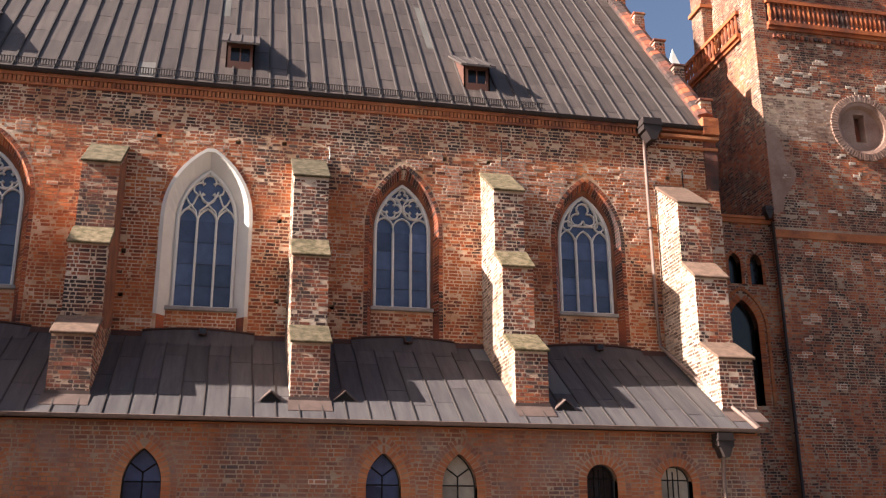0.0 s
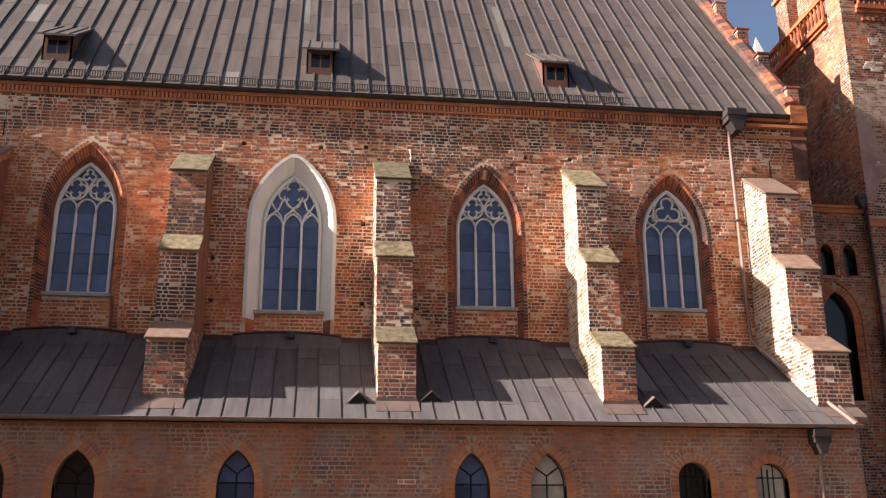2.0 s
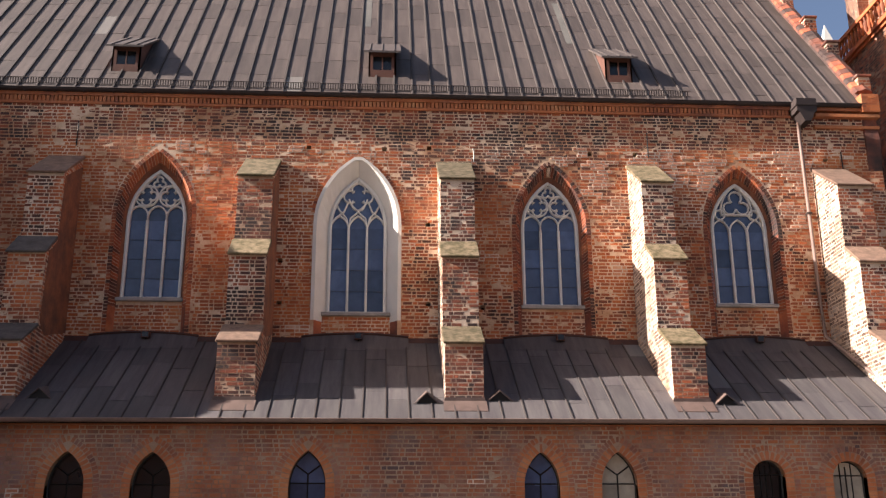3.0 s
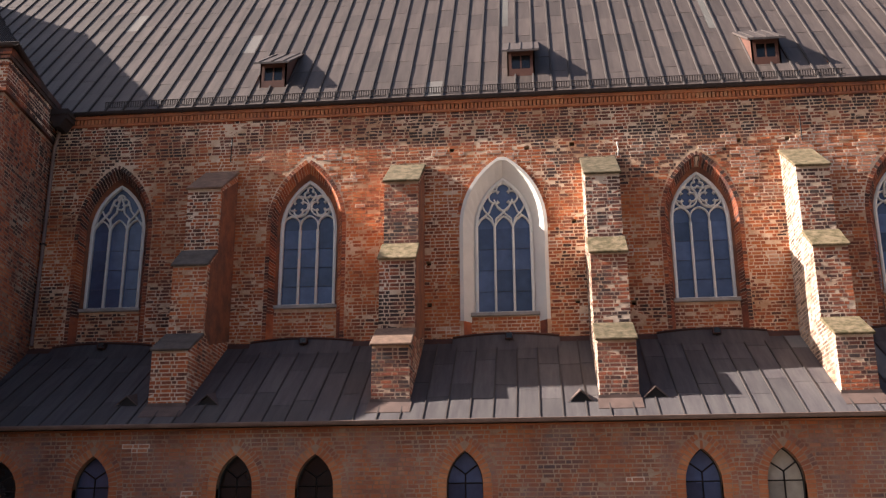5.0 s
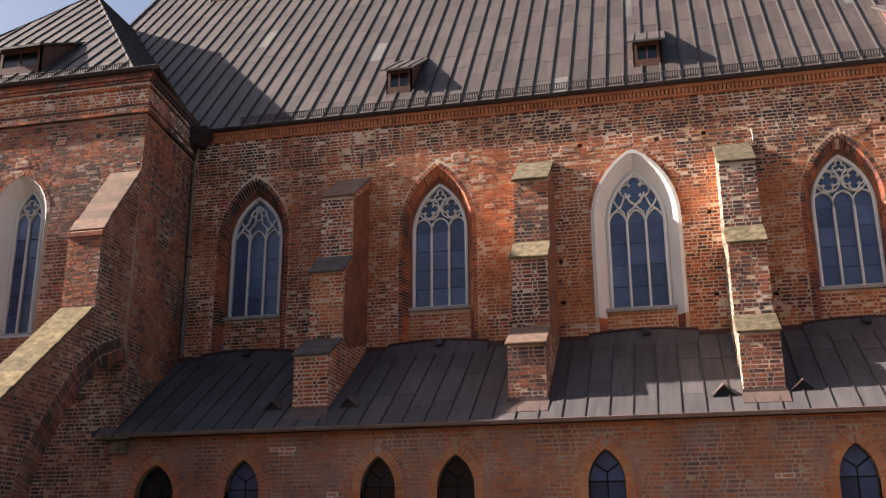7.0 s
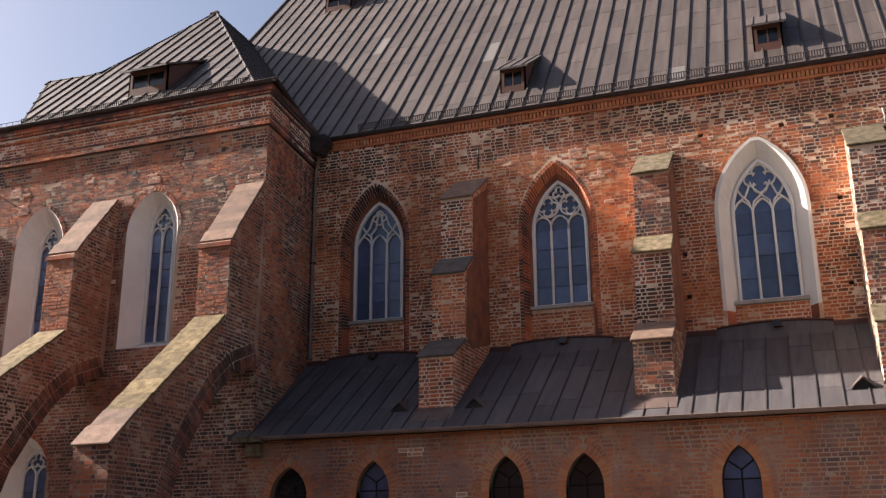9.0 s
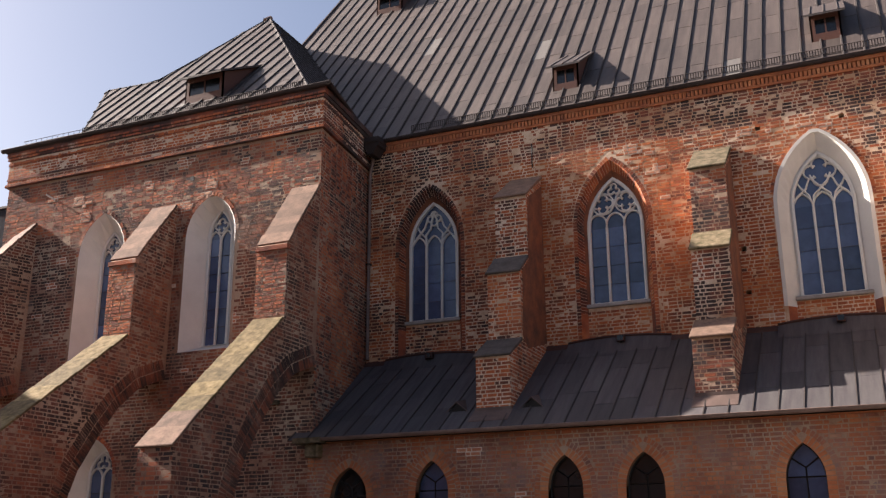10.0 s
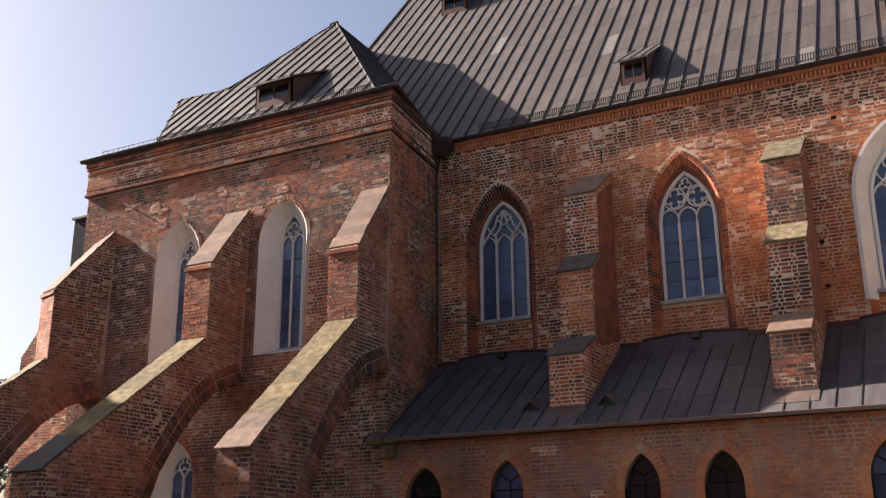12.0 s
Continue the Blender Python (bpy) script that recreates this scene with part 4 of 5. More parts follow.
# ---------------------------------------------------------------- buttresses of the nave
PROF = [(YW + 0.02, 12.95), (26.47, 11.92), (26.47, 9.98), (25.75, 9.42), (25.75, 7.42), (24.75, 6.86), (24.75, 5.05), (YW + 0.02, 5.05)]


def cap_stone(x0, x1, y0, z0, y1, z1, over, thick, mat, parent, label=""):
    """A sloping slab from (y0, z0) at the back down to (y1, z1) at the front, jutting out all round."""
    d = Vector((y1 - y0, z1 - z0)).normalized()
    n = Vector((d.y, -d.x))
    if n.y < 0:
        n = -n
    a, b = Vector((y0, z0)), Vector((y1, z1)) + d * over
    p = [a, b, b + n * thick * 0.7, a + n * thick]
    ob = mesh("cap_stone", prism("x", [tuple(q) for q in p], x0 - over * 0.55, x1 + over * 0.55), mat, parent, label)
    return rounded_edges(ob, 0.018)


def buttress(k, x0, x1, cap, brick, words):
    b = holder("buttress", f"stepped brick buttress with {words} capstones against the nave wall", "buttress", "nave buttresses")
    mesh("core", prism("x", PROF, x0, x1), MORTAR, b, "masonry core with pale joints")
    fronts = ((26.47, 9.98, 11.92), (25.75, 7.42, 9.42), (24.75, 5.05, 6.86))
    for i, (y, z0, z1) in enumerate(fronts):
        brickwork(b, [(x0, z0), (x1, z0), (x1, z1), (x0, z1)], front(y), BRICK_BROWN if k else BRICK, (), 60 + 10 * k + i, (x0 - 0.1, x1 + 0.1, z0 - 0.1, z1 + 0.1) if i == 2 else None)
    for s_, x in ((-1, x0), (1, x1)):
        # sunlight on the left flanks is partly put into their paler brick
        brickwork(b, [p for p in PROF], side(x, s_), BRICK_SUN_FLANK if (s_ < 0 and k > 1) else brick, (), 64 + 10 * k + s_)
    for i, (p, q) in enumerate(((0, 1), (2, 3), (4, 5))):
        cap_stone(x0, x1, PROF[p][0], PROF[p][1], PROF[q][0], PROF[q][1], 0.09, 0.10, cap[i], b)
    if k < 2:      # later coat of lime render on the flank
        coat = [(YW + 0.01, 12.7), (26.60, 11.86), (26.56, 9.95), (26.0, 9.5), (25.86, 7.6), (26.3, 7.3), (YW + 0.01, 7.75)]
        mesh("flank_coat", prism("x", coat, x1 - 0.01, x1 + 0.012), COAT, b, "orange-brown render on the flank")
    # sheet apron at the foot
    ya, yb = 24.3, 24.74
    v = [(x0 - 0.06, ya, aisle_z(ya) + 0.03), (x1 + 0.06, ya, aisle_z(ya) + 0.03), (x1 + 0.06, yb, aisle_z(yb) + 0.05), (x0 - 0.06, yb, aisle_z(yb) + 0.05), (x0 - 0.06, ya, aisle_z(ya) - 0.02), (x1 + 0.06, ya, aisle_z(ya) - 0.02)]
    apron = mesh("apron", (v, [(0, 1, 2, 3), (4, 5, 1, 0)]), SHEETB, b, "brown sheet apron at the foot")
    mesh("upstand", box(x0 - 0.03, x1 + 0.03, yb - 0.02, yb + 0.02, aisle_z(yb), aisle_z(yb) + 0.12), SHEETB, apron)
    return b


BUT = [(-9.81, -8.85), (-4.11, -3.15), (1.51, 2.46), (7.22, 8.10), (12.92, 13.92)]
CAPS = [(TILE, DULL, DULL), (STONE, STONE, TILE), (STONE, STONE, STONE), (STONE, STONE, STONE), (TILE, TILE, TILE)]
WORDS = ["dull grey-brown stone", "stone and brick", "mossy stone", "mossy stone", "reddish brick"]
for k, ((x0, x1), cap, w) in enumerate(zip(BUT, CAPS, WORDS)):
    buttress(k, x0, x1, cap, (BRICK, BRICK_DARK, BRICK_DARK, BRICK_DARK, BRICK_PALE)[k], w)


# ---------------------------------------------------------------- downpipes with hoppers
def downpipe(x, y, ztop, w, h, path, label):
    d = holder("downpipe", label, "downpipe", "downpipes")
    hop = [(x - w / 2, ztop), (x + w / 2, ztop), (x + w / 2, ztop - h * 0.55), (x + w / 2 - 0.12 * w, ztop - h * 0.6), (x + w * 0.16, ztop - h), (x - w * 0.16, ztop - h), (x - w / 2 + 0.12 * w, ztop - h * 0.6), (x - w / 2, ztop - h * 0.55)]
    mesh("hopper", prism("y", hop, y - w * 0.5, y + w * 0.4), GUTTER, d, "dark brown metal hopper box")
    mesh("hopper_rim", box(x - w / 2 - 0.03, x + w / 2 + 0.03, y - w * 0.5 - 0.03, y + w * 0.4, ztop - h * 0.32, ztop - h * 0.25), GUTTER, d)
    mesh("pipe", tube(path, 0.055, 10), LEADW, d, "brown round pipe", True)
    for i in range(len(path) - 1):
        a, b = Vector(path[i]), Vector(path[i + 1])
        if (b - a).length > 2:
            m = (a + b) / 2
            mesh("pipe_clip", box(m.x - 0.075, m.x + 0.075, m.y - 0.07, m.y + 0.09, m.z - 0.025, m.z + 0.025), GUTTER, d)
    return d


downpipe(12.75, 27.72, 15.12, 0.62, 0.75, [(12.62, 27.85, 14.5), (12.62, 27.88, 14.1), (12.66, 27.9, 9.0), (12.70, 27.88, 7.8), (12.78, 26.5, 6.85), (13.35, 24.2, 5.1), (13.4, 23.85, 4.85)], "brown downpipe with a box hopper on the nave wall")
downpipe(12.42, 23.95, 4.72, 0.42, 0.6, [(12.42, 23.98, 4.2), (12.42, 24.05, 3.6), (12.42, 24.08, 0.02)], "brown downpipe with a hopper on the aisle wall")
downpipe(-14.5, 27.7, 15.12, 0.62, 0.6, [(-14.6, 27.85, 14.6), (-14.74, 27.88, 14.0), (-14.74, 27.9, 7.75)], "dark downpipe in the corner beside the wing")

# ---------------------------------------------------------------- side wing
TW = [(-18.36, 7.95, 11.35, 12.3, 0.86, 1.84, 12.62), (-22.62, 7.9, 11.25, 12.1, 0.86, 1.88, 12.64)]   # centre, sill, spring, apex, glass, opening, its apex
TLOW = [(-22.2, 2.2, 4.2, 4.95, 1.0, 1.7, 5.3)]
t_open = [pointed(x, w, s - 0.25, sp, oa - sp) for x, s, sp, a, gw, w, oa in TW + TLOW]
t_grow = [pointed(x, w + 0.2, s - 0.25, sp, oa - sp + 0.12) for x, s, sp, a, gw, w, oa in TW + TLOW]
face_t = [(XT0, 0), (XIN, 0), (XIN, 15.5), (XT0, 15.5)]
def skewed(shape):
    """Leans the faces beside the nave inward towards the back."""
    return [(x - SKEW * max(0.0, y - YT) / (YW - YT) if x > XIN - 0.6 else x, y, z) for x, y, z in shape[0]], shape[1]


def skew_side(out):
    return lambda u, v, d: (XIN + out + d - SKEW * max(0.0, u - YT) / (YW - YT), u, v)


wall_wing = tagged(mesh("wall_wing", skewed(prism("y", face_t, YT, YT + 1.0, t_open)), MORTAR_RED), "worn red and brown brick front wall of the side wing", "wall", kind="structure")
brickwork(wall_wing, [(XT0, 0), (XIN, 0), (XIN, 12.154), (XT0, 12.154)], front(YT), BRICK_WING, t_grow, 81, (-17.2, -15.6, 8.2, 12.1), fixes=repairs(XT0 + 0.3, XIN - 0.3, 6.5, 12.0, 30, 331, True), fix_mat=BRICK_FIX)
brickwork(wall_wing, [(XT0, 12.154), (XIN, 12.154), (XIN, 14.15), (XT0, 14.15)], front(YT), BRICK_DARK, t_grow, 86, fixes=repairs(XT0 + 0.3, XIN - 0.3, 12.2, 13.9, 16, 332, True), fix_mat=BRICK_FIX)

wall_return = tagged(mesh("wall_wing_return", skewed(prism("x", [(YT + 1.0, 0), (YW + 0.5, 0), (YW + 0.5, 15.5), (YT + 1.0, 15.5)], XIN - 1.0, XIN)), MORTAR_RED), "shaded brick return wall of the side wing", "wall", kind="structure")
# part of the return wall's shade is put into darker brick
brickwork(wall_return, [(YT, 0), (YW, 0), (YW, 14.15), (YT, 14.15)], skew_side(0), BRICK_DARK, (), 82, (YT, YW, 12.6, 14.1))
wall_left = tagged(mesh("wall_wing_far", prism("x", [(YT + 1, 0), (37, 0), (37, 15.5), (YT + 1, 15.5)], XT0, XT0 + 1.0), BRICK), "brick far wall of the side wing", "wall", kind="structure")
wing_back = tagged(mesh("wall_wing_back", box(XT0, XIN, 37, 37.6, 0, 15.5), BRICK), "plain brick rear wall of the side wing", "wall", kind="structure")
# stepped cornice of the wing, round the corner
corn = tagged(mesh("wing_cornice", skewed(join(
    box(XT0 - 0.06, XIN + 0.06, YT - 0.06, YT + 0.4, 14.2, 15.5), box(XIN - 0.4, XIN + 0.06, YT + 0.4, YW, 14.2, 15.5))), MORTAR), "stepped and crumbling brick cornice of the side wing", "cornice", kind="structure")
bands = [(14.18, 14.28, 0.11), (14.42, 14.5, 0.08), (14.98, 15.06, 0.08), (15.18, 15.3, 0.11), (15.3, 15.5, 0.14)]
for z0, z1, o in bands:
    brickwork(corn, [(XT0 - o, z0), (XIN + o, z0), (XIN + o, z0 + 0.12), (XT0 - o, z0 + 0.12)], front(YT - o), BRICK_PALE if z0 > 15 else BRICK, (), int(z0 * 100), course=0.1)
    mesh("band", skewed(join(box(XT0 - o, XIN + o, YT - o + 0.004, YT + 0.196, z0, z1), box(XIN - 0.2, XIN + o, YT + 0.2, YW, z0, z1))), BRICK_DARK, corn)
brickwork(corn, [(XT0 - 0.06, 14.28), (XIN + 0.06, 14.28), (XIN + 0.06, 15.2), (XT0 - 0.06, 15.2)], front(YT - 0.06), BRICK, (), 84)
# cornice side darker than its front, for the shade there
brickwork(corn, [(YT - 0.06, 14.2), (YW, 14.2), (YW, 15.5), (YT - 0.06, 15.5)], skew_side(0.06), BRICK_DARK, (), 85)
for x, z in ((-15.3, 13.6), (-16.0, 13.62), (-19.2, 13.3)):
    # no hole is cut here; a black block stands for its shade
    mesh("hole_shade_block", box(x - 0.07, x + 0.07, YT - 0.016, YT + 0.05, z - 0.07, z + 0.07), IRON, wall_wing, "black block standing for a scaffold hole's shade")


def wing_window(k, x, s, sp, a, gw, w, oa):
    win = holder(f"window_{k + 15}", "narrow two-light window with white tracery in a deep white plaster splay", "window", "wing windows", "structure")
    yg = YT + 0.6
    inner, outer = pointed(x, gw, s, sp, a - sp), pointed(x, w, s - 0.25, sp, oa - sp)
    mesh("reveal", splay(jambs(outer), jambs(inner), YT - 0.012, yg, None, k), PLASTER, win, "deep white plaster splay")
    mesh("arch_bricks", arch_bricks(jambs(outer)[1:-1], front(YT), 0.12, 90 + k, 0.1, 0.014), BRICK_PALE, win)
    mesh("sill_slope", ([(x - w / 2, YT - 0.01, s - 0.25), (x + w / 2, YT - 0.01, s - 0.25), (x + gw / 2, yg, s), (x - gw / 2, yg, s)], [(0, 1, 2, 3)]), PLASTER, win, "sloping white sill")
    mesh("stone_frame", ribbon(inner, 0.09, yg - 0.1, yg + 0.02, True), WHITE, win)
    mesh("mullion", ribbon([(x, s), (x, sp)], 0.06, yg - 0.09, yg + 0.01), WHITE, win)
    tr = [ribbon(jambs(pointed(x + c * gw / 4, gw / 2, sp - 0.3, sp - 0.1, 0.36, 5)), 0.045, yg - 0.08, yg + 0.01) for c in (-1, 1)]
    tr += [ribbon(foil(x, sp + 0.42, 0.24, 3 if s < 4 else 4, math.pi / 2), 0.045, yg - 0.08, yg + 0.01, True)]
    mesh("tracery", join(*tr), WHITE, win, "white stone tracery")
    n = max(2, round((sp - s) / 0.55))
    for c in (-1, 1):
        for r in range(n):
            z0, z1 = s + (sp - s) * r / n, s + (sp - s) * (r + 1) / n
            xa, xb = sorted((x, x + c * gw / 2))
            t = random.Random(k * 50 + r * 3 + c).uniform(-0.008, 0.008)
            mesh("pane", ([(xa, yg + t, z0), (xb, yg - t, z0), (xb, yg - t, z1), (xa, yg + t, z1)], [(0, 1, 2, 3)]), GLASS, win)
            if r:
                mesh("saddle_bar", tube([(xa, yg - 0.015, z0), (xb, yg - 0.015, z0)], 0.01, 5), IRON, win)
    head = [p for p in inner if p[1] >= sp - 0.001]
    mesh("pane", ([(p[0], yg + 0.004, p[1]) for p in head], [tuple(range(len(head)))]), GLASS, win)


for k, row in enumerate(TW + TLOW):
    wing_window(k, *row)

# buttresses of the wing: a shaft on the wall and a long raking arm on an arch
# (distance from the wall, height) of the arch's edge
ARC = [(3.85, 0.0), (3.8, 1.9), (3.58, 3.15), (3.25, 3.98), (2.55, 5.03), (1.9, 5.84), (1.1, 6.5), (-0.02, 6.95)]


def pushed(line, by):
    """A line moved square to itself towards its outer side."""
    out = []
    for i, p in enumerate(line):
        d = (Vector(line[min(i + 1, len(line) - 1)]) - Vector(line[max(i - 1, 0)])).normalized()
        out.append((p[0] + d.y * by, p[1] - d.x * by))
    return out


def wing_buttress(k, x, turn, reach, top, foot, caps, words):
    """reach: how far the shaft stands out; top: heights of its sloping cap; foot: distance and height of the raking arm's lower end."""
    w = 0.97
    b = holder("raking_buttress", f"raking brick buttress on an arch with {words} slope", "buttress", "wing buttresses")
    flip = lambda pts: [(-u, z) for u, z in pts]
    out = [(-0.02, top[0]), (reach - 0.1, top[1] + 0.1), (reach, top[1]), (reach, 7.92), foot, (foot[0], 0.0)]
    grow, mid = pushed(ARC, 0.62), pushed(ARC, 0.31)
    mesh("core", prism("x", flip(out + ARC), -w, 0.0), MORTAR_RED, b, "masonry core")
    for i, (u, z0, z1) in enumerate(((reach, 7.9, top[1]), (foot[0], 0.0, foot[1]))):
        # shaft fronts carry sunlight in pale brick, feet carry shade in dark brick
        brickwork(b, [(-w, z0), (0, z0), (0, z1), (-w, z1)], front(-u), BRICK_PALE if i == 0 else BRICK_DARKEST, (), 120 + 10 * k + i, (-w - 0.1, 0.1, 7, top[1]) if i == 0 else None)
    mesh("corbel", box(-w - 0.03, 0.03, -reach - 0.05, -reach + 0.1, top[1] - 0.14, top[1] - 0.02), BRICK_PALE, b, "projecting brick course under the cap")
    for s_, xs in ((-1, -w), (1, 0.0)):
        # the flanks' shade is partly in this darker brick
        brickwork(b, flip(out + grow), side(xs, s_), BRICK_WING, (), 124 + 10 * k + s_)
        mesh("arch_bricks", arch_bricks(list(reversed(flip(mid))), side(xs, s_), 0.29, 140 + k, 0.08, 0.010), BRICK_WING, b, "outer arch ring of bricks on edge")
        mesh("arch_bricks", arch_bricks(list(reversed(flip(ARC))), side(xs, s_), 0.29, 130 + k, 0.08, 0.016), BRICK_WING, b, "arch ring of bricks on edge")
    # sloping caps in pieces
    for a, c, n in (((0.0, top[0]), (reach - 0.1, top[1] + 0.1), 7), ((reach, 7.92), foot, 9)):
        for i in range(n):
            p = (-a[0] - (c[0] - a[0]) * i / n, a[1] + (c[1] - a[1]) * i / n)
            q = (-a[0] - (c[0] - a[0]) * (i + 1) / n, a[1] + (c[1] - a[1]) * (i + 1) / n)
            mat = TILE if n == 7 else caps[1] if i >= caps[2] else caps[0]
            cap_stone(-w, 0.0, p[0], p[1], q[0], q[1], 0.012 if i < n - 1 else 0.08, 0.08, mat, b)
    b.matrix_world = pose(x, YT, 0, 0, 0, turn)
    return b


wing_buttress(0, -14.49, 0, 1.68, (12.33, 10.05), (5.95, 4.15), (MOSS, TILE, 7), "mossy stone and brick")
# dark lower cap pieces stand for the shadow on this arm
wing_buttress(1, -19.68, 0, 1.72, (12.45, 10.25), (7.2, 3.75), (MOSS, STONE_SHADE, 7), "mossy and shade-darkened stone")
wing_buttress(2, -25.51, -18, 1.94, (12.65, 10.25), (6.3, 4.15), (MOSS, DULL, 7), "grey stone")
# stone ledge and block in the corner below the wing
led = holder("stone_ledge", "weathered grey stone ledge in the corner below the wing", "ledge")
mesh("slab", box(XIN - 0.3, XIN + 0.55, 23.75, YT + 0.1, 4.72, 4.86), STONE, led)
rounded_edges(mesh("block", box(XIN + 0.0, XIN + 0.4, 23.9, YT + 0.05, 4.35, 4.7), STONE, led), 0.03)
sh = tagged(mesh("stone_shelf", box(-19.3, -15.6, YT - 0.16, YT + 0.02, 5.9, 6.02), STONE), "weathered stone string course between the raking buttresses", "string course", kind="structure")
spout = tagged(mesh("iron_bracket", tube([(-24.85, YT - 0.0, 13.42), (-24.95, YT - 0.1, 13.5), (-25.1, YT - 0.2, 13.6)], 0.03, 6), WHITE), "pale metal bracket jutting from the wing wall", "bracket")

# wing roof: front slope, hip to the nave, low saddle behind
AP = (-21.75, 31.83)
XR, XL = -14.95, -24.05
LT = math.hypot(1, WING_S)


def wing_span(x):
    """The stretch of the front slope above its foot at x."""
    if x > XR or x < -26.1:
        return None
    if x >= AP[0]:
        y = YTE + (XR - x) / (XR - AP[0]) * (AP[1] - YTE)
    elif x >= -23.56:
        y = AP[1] + (AP[0] - x) / (AP[0] + 23.56) * (27.4 - AP[1])
    else:
        y = 27.4 + (-23.56 - x) * 0.09
    lo = 0.0 if x > XL else 0.3 + (XL - x) / 2.15 * 3.1
    return (lo * LT, (y - YTE) * LT) if y - YTE > lo + 0.02 else None


wing_roof = sheet_roof("wing_roof", "hipped brown-grey standing-seam roof of the side wing", (YTE, Z_TEAVE), WING_S, -26.1, XR, 0.55, ROOF, 1.6, 33, clip=wing_span)
wing_z = lambda y: Z_TEAVE + (y - YTE) * WING_S
za, zl = wing_z(AP[1]), wing_z(27.5)
hip = [(XR, YTE, Z_TEAVE - 0.02), (AP[0], AP[1], za - 0.02), (AP[0], 39.0, za - 0.02), (XR, 39.0, Z_TEAVE - 0.02)]
mesh("hip_slope", (hip, [(0, 3, 2, 1)]), ROOF, wing_roof, "shaded sheet slope beside the nave")
nr = 24
for i in range(1, nr):
    y = YTE + (39.0 - YTE) * i / nr
    f = min(1.0, (y - YTE) / (AP[1] - YTE))
    mesh("hip_seam", tube([(XR - 0.01, y, Z_TEAVE + 0.01), (XR + (AP[0] - XR) * f, y, Z_TEAVE + (za - Z_TEAVE) * f + 0.01)], 0.022, 5), SEAM, wing_roof)
low = [(-23.56, 27.4, zl), (-26.15, 27.63, zl), (-26.15, 33.0, zl), (-23.56, 33.0, zl), (-24.05, YTE + 0.3, Z_TEAVE + 0.28), (-27.0, 33.0, Z_TEAVE), (-26.3, 28.5, Z_TEAVE + 0.4)]
mesh("rear_slope", (low + [(AP[0], AP[1], za), (AP[0], 39.0, za)], [(0, 1, 2, 3), (1, 4, 6), (1, 6, 5, 2), (0, 3, 8, 7)]), ROOF, wing_roof, "rear slope of the low saddle")
for a, b in (((XR, YTE, Z_TEAVE), (*AP, za)), ((*AP, za), (-23.56, 27.4, wing_z(27.4))), ((-23.56, 27.4, wing_z(27.4)), (-26.15, 27.63, wing_z(27.63))), ((-26.15, 27.63, wing_z(27.63)), (XL, YTE + 0.3, Z_TEAVE + 0.3)), ((*AP, za), (AP[0], 39.0, za))):
    mesh("hip_cap", tube([a, b], 0.04, 6), SEAM, wing_roof)
mesh("ridge_tip", tube([(AP[0] - 0.02, AP[1] - 0.3, za - 0.25), (AP[0], AP[1] + 0.1, za + 0.06)], 0.09, 8), LEADW, wing_roof, "paler sheet at the tip of the hips")
g = tagged(mesh("gutter_wing", join(half_round(XT0 - 0.35, -14.1, YTE + 0.01, Z_TEAVE + 0.0, 0.10), tube([(XT0 - 0.35, YTE - 0.09, Z_TEAVE + 0.0), (-14.1, YTE - 0.09, Z_TEAVE + 0.0)], 0.016, 6)), GUTTER), "dark half-round gutter round the wing eaves", "gutter", kind="structure")
v, f = half_round(YTE - 0.1, YW - 0.2, 0.0, Z_TEAVE - 0.03, 0.085)
lean = lambda y: -14.2 - 0.72 * (y - YTE) / (YW - 0.2 - YTE)
mesh("return_gutter", ([(lean(a) - b, a, c) for a, b, c in v], f), GUTTER, g)
mesh("valley_sheet", ([(XR - 0.05, YTE, Z_TEAVE - 0.02), (-14.15, YTE, Z_TEAVE - 0.02), (lean(YW - 0.2), YW - 0.2, Z_TEAVE - 0.02), (XR - 0.05, YW - 0.2, Z_TEAVE - 0.02)], [(0, 1, 2, 3)]), SEAM, g, "dark sheet behind the return gutter")
tagged(mesh("wing_flat", box(XT0 - 0.2, -23.4, YTE + 0.02, 33, Z_TEAVE - 0.12, Z_TEAVE - 0.03), SEAM), "flat dark sheet roof strip at the wing's far end", "roof", kind="structure")
snow_guard(-23.9, -15.1, (YTE, Z_TEAVE - 0.05), WING_S, "low metal snow guard above the wing gutter", 0.08)
fence = holder("eave_fence", "thin metal rail fence above the far wing gutter", "fence")
for i in range(11):
    mesh("post", tube([(-26.4 + i * 0.24, YTE + 0.05, Z_TEAVE), (-26.4 + i * 0.24, YTE + 0.05, Z_TEAVE + 0.22)], 0.01, 4), SEAM, fence)
for h in (0.1, 0.22):
    mesh("rail", tube([(-26.5, YTE + 0.05, Z_TEAVE + h), (-23.9, YTE + 0.05, Z_TEAVE + h)], 0.012, 4), SEAM, fence)
dormer(-19.35, 1.5, 24.75, 16.4, 17.15, 0.35, "wide dark shed dormer on the wing roof", "wing dormer", wing_z, 0.55)
cb = holder("corner_buttress", "pale sunlit brick buttress at the wing's far corner", "buttress")
CP = [(XT0 + 0.05, 12.1), (-28.9, 11.2), (-29.15, 10.2), (-30.3, 8.8), (-30.3, 0.0), (XT0 + 0.05, 0.0)]
mesh("core", prism("y", CP, 24.9, 25.9), MORTAR, cb)
# this buttress's sunlight is partly in the pale brick
brickwork(cb, CP, front(24.9), BRICK_PALE, (), 240)
for p_, q_ in ((CP[0], CP[1]),):
    mesh("cap_stone", prism("y", [p_, q_, (q_[0] - 0.05, q_[1] + 0.08), (p_[0], p_[1] + 0.1)], 24.82, 25.98), STONE, cb)
